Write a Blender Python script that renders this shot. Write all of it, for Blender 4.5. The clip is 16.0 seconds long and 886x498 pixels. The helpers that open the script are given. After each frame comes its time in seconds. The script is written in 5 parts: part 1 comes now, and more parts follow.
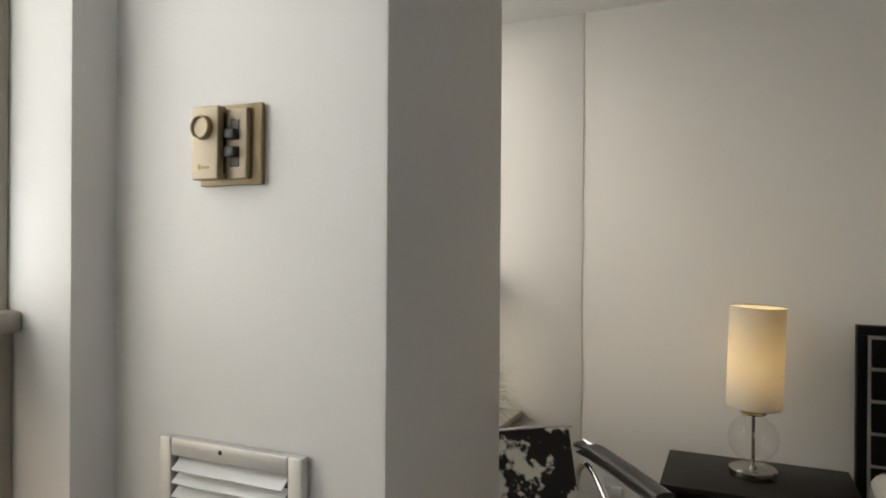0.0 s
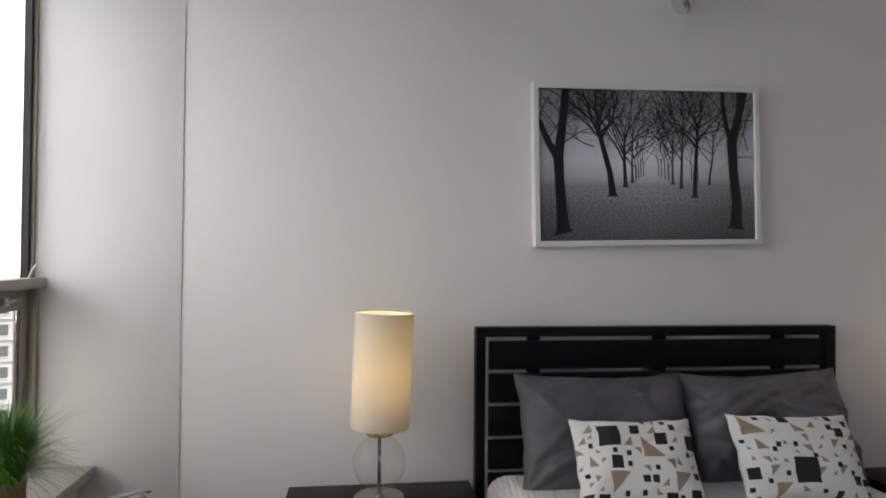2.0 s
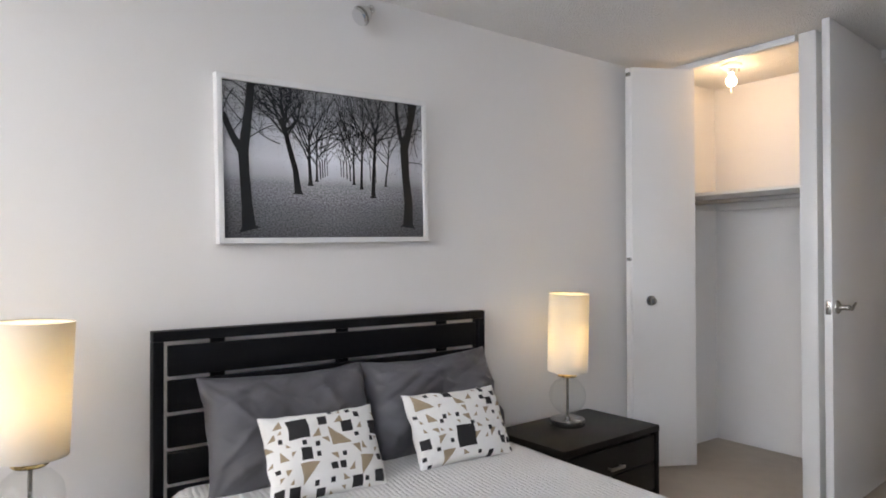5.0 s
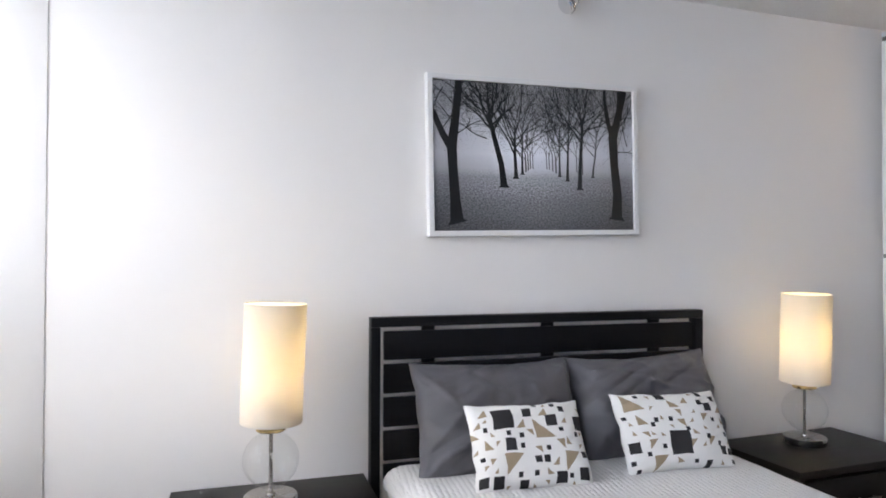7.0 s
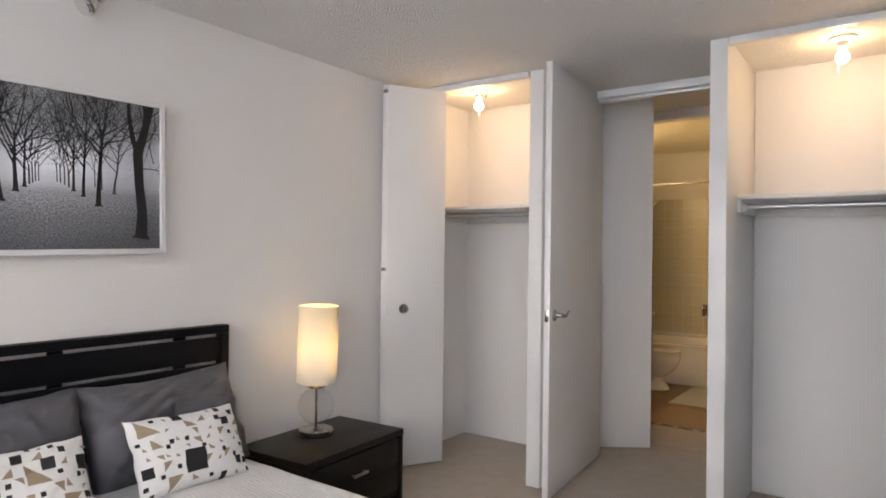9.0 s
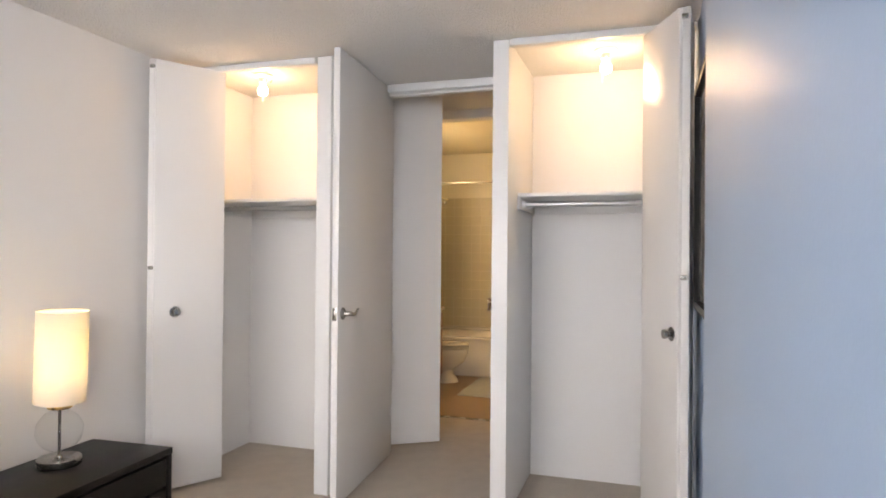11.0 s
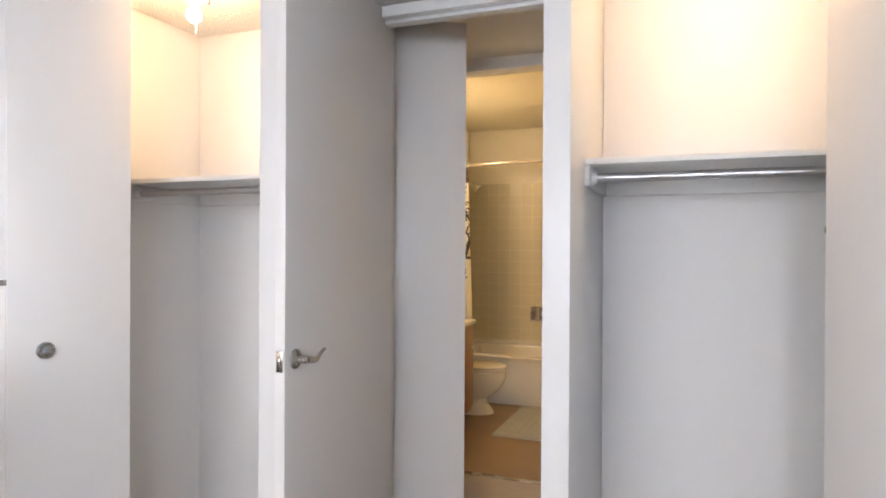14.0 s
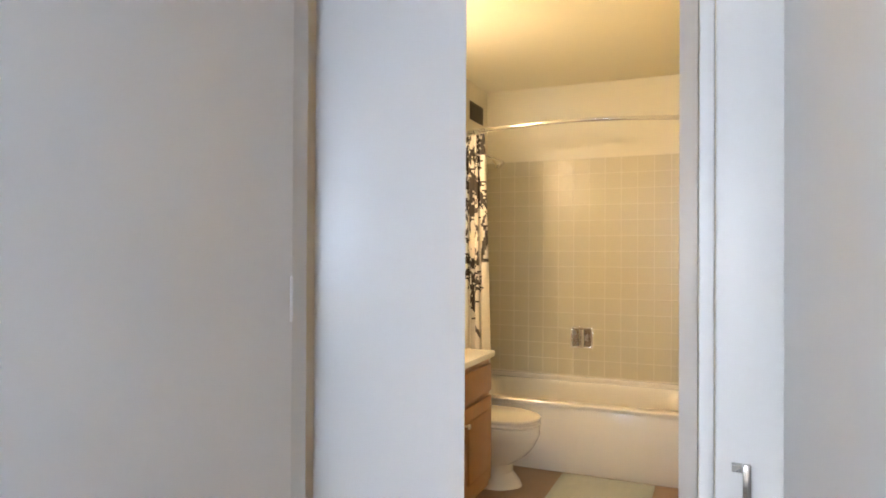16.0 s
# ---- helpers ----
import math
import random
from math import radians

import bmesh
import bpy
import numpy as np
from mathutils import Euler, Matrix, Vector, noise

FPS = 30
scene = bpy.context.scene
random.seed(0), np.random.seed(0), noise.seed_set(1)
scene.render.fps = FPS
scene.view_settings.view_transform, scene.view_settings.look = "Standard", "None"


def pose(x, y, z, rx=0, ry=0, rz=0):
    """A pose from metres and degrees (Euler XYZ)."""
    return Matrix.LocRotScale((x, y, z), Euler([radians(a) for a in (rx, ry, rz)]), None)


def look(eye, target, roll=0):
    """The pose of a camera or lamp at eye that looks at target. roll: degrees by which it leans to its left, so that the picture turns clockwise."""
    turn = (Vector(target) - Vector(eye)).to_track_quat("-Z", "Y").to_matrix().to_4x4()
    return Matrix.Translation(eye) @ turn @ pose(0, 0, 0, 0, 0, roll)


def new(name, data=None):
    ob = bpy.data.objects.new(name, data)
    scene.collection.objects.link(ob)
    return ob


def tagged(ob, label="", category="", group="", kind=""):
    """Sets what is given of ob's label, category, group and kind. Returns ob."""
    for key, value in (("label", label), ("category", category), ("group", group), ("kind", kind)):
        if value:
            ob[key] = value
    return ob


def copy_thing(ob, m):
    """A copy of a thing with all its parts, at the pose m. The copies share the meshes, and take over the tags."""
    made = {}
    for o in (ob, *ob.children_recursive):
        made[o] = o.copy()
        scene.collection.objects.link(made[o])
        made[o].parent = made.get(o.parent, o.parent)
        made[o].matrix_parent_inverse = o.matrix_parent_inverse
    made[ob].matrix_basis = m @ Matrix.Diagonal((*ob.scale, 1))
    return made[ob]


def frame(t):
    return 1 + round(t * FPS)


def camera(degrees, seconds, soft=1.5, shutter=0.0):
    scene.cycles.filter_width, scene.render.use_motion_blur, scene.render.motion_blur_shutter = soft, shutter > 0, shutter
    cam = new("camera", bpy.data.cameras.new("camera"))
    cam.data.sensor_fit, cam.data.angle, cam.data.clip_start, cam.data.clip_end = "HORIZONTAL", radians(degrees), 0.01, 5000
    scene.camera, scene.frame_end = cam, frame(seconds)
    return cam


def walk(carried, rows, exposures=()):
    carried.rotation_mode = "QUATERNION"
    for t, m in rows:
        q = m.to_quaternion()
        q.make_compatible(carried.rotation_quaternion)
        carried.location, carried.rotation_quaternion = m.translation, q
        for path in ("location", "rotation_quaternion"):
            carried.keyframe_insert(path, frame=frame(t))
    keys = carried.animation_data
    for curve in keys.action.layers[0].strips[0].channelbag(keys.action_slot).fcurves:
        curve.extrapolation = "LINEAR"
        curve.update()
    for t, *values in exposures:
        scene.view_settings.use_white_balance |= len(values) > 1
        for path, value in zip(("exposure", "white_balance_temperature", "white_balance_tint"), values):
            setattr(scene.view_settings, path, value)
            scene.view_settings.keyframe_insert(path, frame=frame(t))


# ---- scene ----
cam = camera(69.1, 16.0, soft=1.8)
PATH = [
    (0, (-3.433, -3.085, 1.3), (-4.249, -1.26, 1.297), 0.4),
    (0.5, (-3.492, -2.905, 1.286), (-4.154, -1.018, 1.294), 0.2),
    (1, (-3.518, -2.757, 1.264), (-3.845, -0.784, 1.288), 0.5),
    (1.5, (-3.468, -2.602, 1.254), (-3.469, -0.602, 1.28), 0.6),
    (2, (-3.43, -2.521, 1.268), (-3.166, -0.539, 1.298), 0.5),
    (2.5, (-3.485, -2.489, 1.295), (-2.852, -0.592, 1.316), 0.6),
    (3, (-3.501, -2.488, 1.292), (-2.544, -0.732, 1.32), 0.5),
    (3.5, (-3.494, -2.514, 1.277), (-2.382, -0.853, 1.304), 0.3),
    (3.7, (-3.49, -2.53, 1.28), (-2.324, -0.906, 1.305), 0.3),
    (5.8, (-3.477, -2.504, 1.222), (-2.299, -0.888, 1.247), -0.2),
    (6, (-3.47, -2.5, 1.202), (-2.393, -0.815, 1.244), -0.4),
    (6.5, (-3.443, -2.489, 1.195), (-2.736, -0.619, 1.245), -0.1),
    (7, (-3.455, -2.496, 1.234), (-2.849, -0.59, 1.261), 0.2),
    (7.5, (-3.482, -2.498, 1.253), (-2.873, -0.593, 1.282), 0.3),
    (8, (-3.516, -2.533, 1.332), (-2.682, -0.715, 1.335), 0.8),
    (8.5, (-3.454, -2.63, 1.367), (-2.209, -1.065, 1.368), 0.9),
    (9, (-3.367, -2.682, 1.358), (-1.736, -1.523, 1.369), 0.7),
    (9.5, (-3.298, -2.704, 1.352), (-1.466, -1.901, 1.373), 0.6),
    (9.7, (-3.285, -2.705, 1.347), (-1.414, -2.0, 1.369), 0.5),
    (11.8, (-3.133, -2.571, 1.344), (-1.224, -1.974, 1.356), 0.5),
    (12, (-3.11, -2.546, 1.35), (-1.203, -1.944, 1.36), 0.5),
    (12.5, (-2.948, -2.531, 1.346), (-1.072, -1.837, 1.352), 0.4),
    (13, (-2.659, -2.43, 1.373), (-0.791, -1.716, 1.368), 0.5),
    (13.5, (-2.317, -2.348, 1.376), (-0.45, -1.632, 1.37), 0.5),
    (14, (-1.869, -2.315, 1.385), (-0.003, -1.595, 1.377), 0.3),
    (14.5, (-1.446, -2.24, 1.371), (0.415, -1.509, 1.363), 0.3),
    (15, (-1.014, -2.119, 1.376), (0.843, -1.376, 1.369), 0.4),
    (15.5, (-0.596, -1.986, 1.383), (1.253, -1.225, 1.372), 0.4),
    (16, (-0.29, -1.831, 1.326), (1.546, -1.039, 1.341), 0.3),
]
EXPOSURE = [
    (0.0, -1.04, 9600, 16), (0.5, -0.98, 9100, 18), (1.0, -0.94, 8700, 19), (1.5, -0.88, 8200, 19), (2.0, -0.80, 7850, 19), (2.5, -0.66, 8000, 20), (3.5, -0.30, 7950, 21),
    (6.0, 0.24, 7400, 19), (6.5, 0.26, 7250, 19), (7.0, 0.25, 7250, 20), (8.0, 0.24, 7600, 20), (8.5, 0.28, 8050, 21), (9.0, 0.21, 8200, 22), (9.5, 0.32, 7850, 19), (12.0, 0.78, 8900, 25),
    (13.0, 0.74, 8400, 25), (14.0, 0.76, 7800, 22), (14.5, 0.86, 7550, 21), (15.0, 0.96, 7450, 20), (15.5, 1.02, 7450, 19), (16.0, 1.28, 6900, 17)]
walk(cam, [(t, look(eye, target, lean_by)) for t, eye, target, lean_by in PATH], exposures=EXPOSURE)

# ---- world and light ----
world = bpy.data.worlds.new("sky")
scene.world = world
world.use_nodes = True
wn = world.node_tree.nodes
sky = wn.new("ShaderNodeTexSky")
sky.sky_type, sky.sun_disc = "NISHITA", False
sky.sun_elevation, sky.sun_rotation = radians(41), radians(146)
sky.dust_density, sky.air_density = 4.0, 1.0
wn["Background"].inputs["Strength"].default_value = 0.15
world.node_tree.links.new(sky.outputs["Color"], wn["Background"].inputs["Color"])


def lamp(name, kind, energy, colour, m, **more):
    data = bpy.data.lights.new(name, kind)
    data.energy, data.color = energy, colour
    for key, value in more.items():
        if key == "size":
            data.size = value
        if key == "size_y":
            data.shape, data.size_y = "RECTANGLE", value
        if key == "radius":
            data.shadow_soft_size = value
        if key == "angle":
            data.angle = radians(value)
    ob = new(name, data)
    ob.matrix_world = m
    return ob


COOL, WARM = (0.51, 0.72, 1.0), (1.0, 0.84, 0.42)
lamp("sun", "SUN", 5.0, (1.0, 0.98, 0.95), look((0, 0, 0), (-0.42, 0.62, -0.66)), angle=12)
# daylight in the upper window openings, looking into the room
lamp("sky_light_north", "AREA", 82, COOL, look((-5.6, -1.2, 2.35), (-4.0, -1.2, 1.45)), size=3.6, size_y=1.9)
lamp("window_light_north", "AREA", 10, COOL, look((-4.72, -0.93, 1.815), (0, -0.93, 2.75)), size=1.66, size_y=1.24)
lamp("window_light_south", "AREA", 54, COOL, look((-4.72, -3.33, 1.815), (0, -3.33, 2.75)), size=1.9, size_y=1.24)

# ---- materials ----


def material(name, colour, rough=0.5, metal=0.0, vary=0.06, scale=6.0, bump=0.0, bump_scale=120.0, second=None, spec=0.5, coat=0.0, stretch=None):
    m = bpy.data.materials.new(name)
    m.use_nodes = True
    n, link = m.node_tree.nodes, m.node_tree.links.new
    b = n["Principled BSDF"]
    b.inputs["Roughness"].default_value, b.inputs["Metallic"].default_value = rough, metal
    b.inputs["Specular IOR Level"].default_value, b.inputs["Coat Weight"].default_value = spec, coat
    where = n.new("ShaderNodeTexCoord")
    source = where.outputs["Object"]
    if stretch:
        mp = n.new("ShaderNodeMapping")
        mp.inputs["Scale"].default_value = stretch
        link(source, mp.inputs["Vector"])
        source = mp.outputs["Vector"]
    big = n.new("ShaderNodeTexNoise")
    big.inputs["Scale"].default_value, big.inputs["Detail"].default_value = scale, 6.0
    link(source, big.inputs["Vector"])
    ramp = n.new("ShaderNodeMix")
    ramp.data_type = "RGBA"
    dark = second or tuple(c * (1 - vary) for c in colour)
    light = colour if second else tuple(min(1.0, c * (1 + vary)) for c in colour)
    ramp.inputs["A"].default_value, ramp.inputs["B"].default_value = (*dark, 1), (*light, 1)
    link(big.outputs["Fac"], ramp.inputs["Factor"])
    link(ramp.outputs["Result"], b.inputs["Base Color"])
    rr = n.new("ShaderNodeMapRange")
    rr.inputs["To Min"].default_value, rr.inputs["To Max"].default_value = max(0.02, rough * 0.88), min(1.0, rough * 1.12)
    link(big.outputs["Fac"], rr.inputs["Value"])
    link(rr.outputs["Result"], b.inputs["Roughness"])
    if bump:
        fine = n.new("ShaderNodeTexNoise")
        fine.inputs["Scale"].default_value, fine.inputs["Detail"].default_value = bump_scale, 3.0
        link(source, fine.inputs["Vector"])
        bp = n.new("ShaderNodeBump")
        bp.inputs["Strength"].default_value, bp.inputs["Distance"].default_value = bump, 0.004
        link(fine.outputs["Fac"], bp.inputs["Height"])
        link(bp.outputs["Normal"], b.inputs["Normal"])
    return m


def glass(name, tint=(1, 1, 1), rough=0.0, ior=1.45):
    m = bpy.data.materials.new(name)
    m.use_nodes = True
    b = m.node_tree.nodes["Principled BSDF"]
    b.inputs["Base Color"].default_value = (*tint, 1)
    b.inputs["Transmission Weight"].default_value = 1.0
    b.inputs["Roughness"].default_value, b.inputs["IOR"].default_value = rough, ior
    return m


def glow(name, colour, strength):
    m = bpy.data.materials.new(name)
    m.use_nodes = True
    b = m.node_tree.nodes["Principled BSDF"]
    b.inputs["Base Color"].default_value = (0.9, 0.88, 0.8, 1)
    b.inputs["Emission Color"].default_value, b.inputs["Emission Strength"].default_value = (*colour, 1), strength
    return m


WALL = material("wall_paint", (0.79, 0.765, 0.735), 0.55, vary=0.02, scale=1.2, bump=0.12, bump_scale=160)
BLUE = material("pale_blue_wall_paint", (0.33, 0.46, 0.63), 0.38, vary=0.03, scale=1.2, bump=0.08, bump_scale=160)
GLOSS = material("semi_gloss_door_paint", (0.79, 0.765, 0.735), 0.30, vary=0.02, scale=1.5, bump=0.05, bump_scale=60)
TRIM = material("trim_paint", (0.76, 0.75, 0.73), 0.35, vary=0.02, scale=3, bump=0.04, bump_scale=90)
CREAM = material("bathroom_paint", (0.76, 0.71, 0.55), 0.45, vary=0.03, scale=2, bump=0.08, bump_scale=140)
CARPET = material("beige_carpet", (0.52, 0.45, 0.38), 0.95, vary=0.12, scale=9, bump=0.9, bump_scale=420, spec=0.1)
BROWN_FLOOR = material("brown_vinyl", (0.30, 0.20, 0.12), 0.45, vary=0.18, scale=7, bump=0.05, bump_scale=40)
FRAME_METAL = material("taupe_window_metal", (0.36, 0.32, 0.27), 0.42, metal=0.25, vary=0.05, scale=5, bump=0.04)
SILL = material("taupe_sill", (0.42, 0.385, 0.34), 0.40, vary=0.05, scale=7, bump=0.06)
GASKET = material("black_gasket", (0.02, 0.02, 0.02), 0.6)
PANE = glass("window_glass", (0.97, 0.99, 0.99))
CLEAR = glass("clear_glass", (0.99, 0.995, 0.99), ior=1.25)
ESPRESSO = material("espresso_wood", (0.012, 0.0095, 0.008), 0.42, vary=0.35, scale=3, bump=0.06, bump_scale=60, stretch=(1.5, 30, 30), spec=0.2)
BLACKWOOD = material("black_stained_wood", (0.006, 0.006, 0.007), 0.42, vary=0.35, scale=3, bump=0.05, bump_scale=60, stretch=(1.5, 30, 30), spec=0.14)
CHROME = material("chrome", (0.80, 0.80, 0.80), 0.09, metal=1.0, vary=0.03)
STEEL = material("rod_steel", (0.52, 0.52, 0.53), 0.34, metal=1.0, vary=0.05, scale=14)
NICKEL = material("brushed_nickel", (0.40, 0.385, 0.36), 0.27, metal=1.0, vary=0.08, scale=14, bump=0.05, bump_scale=300)
BRASS = material("warm_brass", (0.75, 0.55, 0.26), 0.25, metal=1.0, vary=0.06)
BRONZE = material("bronze_plate", (0.30, 0.215, 0.115), 0.45, metal=0.4, vary=0.05, scale=12)
CHAMPAGNE = material("champagne_metal", (0.56, 0.45, 0.32), 0.5, metal=0.15, vary=0.04, scale=14)
BLACK = material("black_plastic", (0.007, 0.007, 0.008), 0.45)
WHITE = material("white_plastic", (0.80, 0.80, 0.78), 0.4, vary=0.02)
SATIN = material("grey_satin", (0.098, 0.095, 0.105), 0.40, vary=0.10, scale=5, bump=0.10, bump_scale=500, spec=0.45)
PRINT_WHITE = material("cushion_white", (0.78, 0.765, 0.735), 0.85, vary=0.04, scale=25, bump=0.2, bump_scale=700)
PRINT_BLACK = material("cushion_black", (0.018, 0.017, 0.018), 0.85, vary=0.15, scale=25, bump=0.2, bump_scale=700)
PRINT_TAN = material("cushion_tan", (0.34, 0.255, 0.165), 0.8, vary=0.10, scale=25, bump=0.2, bump_scale=700)
LEATHER = material("black_leather", (0.014, 0.014, 0.015), 0.38, vary=0.2, scale=12, bump=0.2, bump_scale=220)
PORCELAIN = material("bone_porcelain", (0.74, 0.70, 0.60), 0.12, vary=0.01, coat=0.4)
TUB = material("bone_enamel", (0.76, 0.72, 0.63), 0.16, vary=0.02, coat=0.3)
OAK = material("honey_oak", (0.37, 0.185, 0.07), 0.38, vary=0.22, scale=4, bump=0.08, bump_scale=60, stretch=(14, 14, 1.2))
COUNTER = material("white_counter", (0.80, 0.77, 0.68), 0.2, vary=0.03)
# the vent's own dark colour, also used to paint shade between bifold leaves
VENT_AND_GAP_SHADE = material("vent_and_gap_shade", (0.10, 0.085, 0.065), 0.5, metal=0.3)
MAT_TEXTILE = material("pale_bath_mat", (0.42, 0.44, 0.40), 0.9, vary=0.12, scale=6, bump=0.8, bump_scale=260)
FACADE = material("pale_facade", (0.66, 0.72, 0.80), 0.8, vary=0.06, scale=0.3)
FACADE_GLASS = material("facade_glass", (0.12, 0.16, 0.19), 0.15, vary=0.3, scale=0.4)
CITY = material("far_ground", (0.16, 0.16, 0.15), 0.9, vary=0.3, scale=0.02)


def popcorn():
    m = material("popcorn_ceiling", (0.88, 0.865, 0.84), 0.9, vary=0.03, scale=40, bump=0.0)
    n, link = m.node_tree.nodes, m.node_tree.links.new
    where = n.new("ShaderNodeTexCoord")
    v = n.new("ShaderNodeTexVoronoi")
    v.inputs["Scale"].default_value = 130
    f = n.new("ShaderNodeTexNoise")
    f.inputs["Scale"].default_value, f.inputs["Detail"].default_value = 75, 5
    add = n.new("ShaderNodeMath")
    add.operation = "SUBTRACT"
    link(where.outputs["Object"], v.inputs["Vector"])
    link(where.outputs["Object"], f.inputs["Vector"])
    link(f.outputs["Fac"], add.inputs[0])
    link(v.outputs["Distance"], add.inputs[1])
    bp = n.new("ShaderNodeBump")
    bp.inputs["Strength"].default_value, bp.inputs["Distance"].default_value = 0.8, 0.010
    link(add.outputs[0], bp.inputs["Height"])
    link(bp.outputs["Normal"], n["Principled BSDF"].inputs["Normal"])
    return m


def quilted():
    """White matelasse cloth with small rows of puffs."""
    m = material("white_matelasse", (0.80, 0.785, 0.765), 0.9, vary=0.03, scale=14)
    n, link = m.node_tree.nodes, m.node_tree.links.new
    where = n.new("ShaderNodeTexCoord")
    mp = n.new("ShaderNodeMapping")
    mp.inputs["Scale"].default_value = (1.0, 1.7, 1.0)
    mp.inputs["Rotation"].default_value = (0, 0, radians(4))
    v = n.new("ShaderNodeTexVoronoi")
    v.inputs["Scale"].default_value, v.inputs["Randomness"].default_value = 54, 0.3
    bp = n.new("ShaderNodeBump")
    bp.invert = True
    bp.inputs["Strength"].default_value, bp.inputs["Distance"].default_value = 0.9, 0.012
    link(where.outputs["Object"], mp.inputs["Vector"])
    link(mp.outputs["Vector"], v.inputs["Vector"])
    link(v.outputs["Distance"], bp.inputs["Height"])
    link(bp.outputs["Normal"], n["Principled BSDF"].inputs["Normal"])
    return m


def cowhide():
    m = material("cowhide", (0.8, 0.78, 0.74), 0.75)
    n, link = m.node_tree.nodes, m.node_tree.links.new
    b = n["Principled BSDF"]
    where = n.new("ShaderNodeTexCoord")
    f = n.new("ShaderNodeTexNoise")
    f.inputs["Scale"].default_value, f.inputs["Detail"].default_value, f.inputs["Roughness"].default_value = 9, 4, 0.60
    r = n.new("ShaderNodeValToRGB")
    r.color_ramp.elements[0].position, r.color_ramp.elements[0].color = 0.525, (0.014, 0.010, 0.008, 1)
    r.color_ramp.elements[1].position, r.color_ramp.elements[1].color = 0.575, (0.72, 0.69, 0.64, 1)
    link(where.outputs["Object"], f.inputs["Vector"])
    link(f.outputs["Fac"], r.inputs["Fac"])
    link(r.outputs["Color"], b.inputs["Base Color"])
    h = n.new("ShaderNodeTexNoise")
    h.inputs["Scale"].default_value = 400
    bp = n.new("ShaderNodeBump")
    bp.inputs["Strength"].default_value, bp.inputs["Distance"].default_value = 0.3, 0.003
    link(where.outputs["Object"], h.inputs["Vector"])
    link(h.outputs["Fac"], bp.inputs["Height"])
    link(bp.outputs["Normal"], b.inputs["Normal"])
    return m


def shade_cloth():
    """Lampshade linen that lets light through."""
    m = bpy.data.materials.new("lampshade_linen")
    m.use_nodes = True
    n, link = m.node_tree.nodes, m.node_tree.links.new
    out = n["Material Output"]
    d, t, mix = n.new("ShaderNodeBsdfDiffuse"), n.new("ShaderNodeBsdfTranslucent"), n.new("ShaderNodeMixShader")
    where, wv = n.new("ShaderNodeTexCoord"), n.new("ShaderNodeTexNoise")
    mp = n.new("ShaderNodeMapping")
    mp.inputs["Scale"].default_value = (1, 1, 3)
    wv.inputs["Scale"].default_value = 260
    bp = n.new("ShaderNodeBump")
    bp.inputs["Strength"].default_value, bp.inputs["Distance"].default_value = 0.25, 0.001
    link(where.outputs["Object"], mp.inputs["Vector"])
    link(mp.outputs["Vector"], wv.inputs["Vector"])
    link(wv.outputs["Fac"], bp.inputs["Height"])
    link(bp.outputs["Normal"], d.inputs["Normal"])
    d.inputs["Color"].default_value = (0.86, 0.84, 0.79, 1)
    t.inputs["Color"].default_value = (0.47, 0.44, 0.385, 1)
    mix.inputs["Fac"].default_value = 0.5
    link(d.outputs["BSDF"], mix.inputs[1])
    link(t.outputs["BSDF"], mix.inputs[2])
    link(mix.outputs["Shader"], out.inputs["Surface"])
    return m


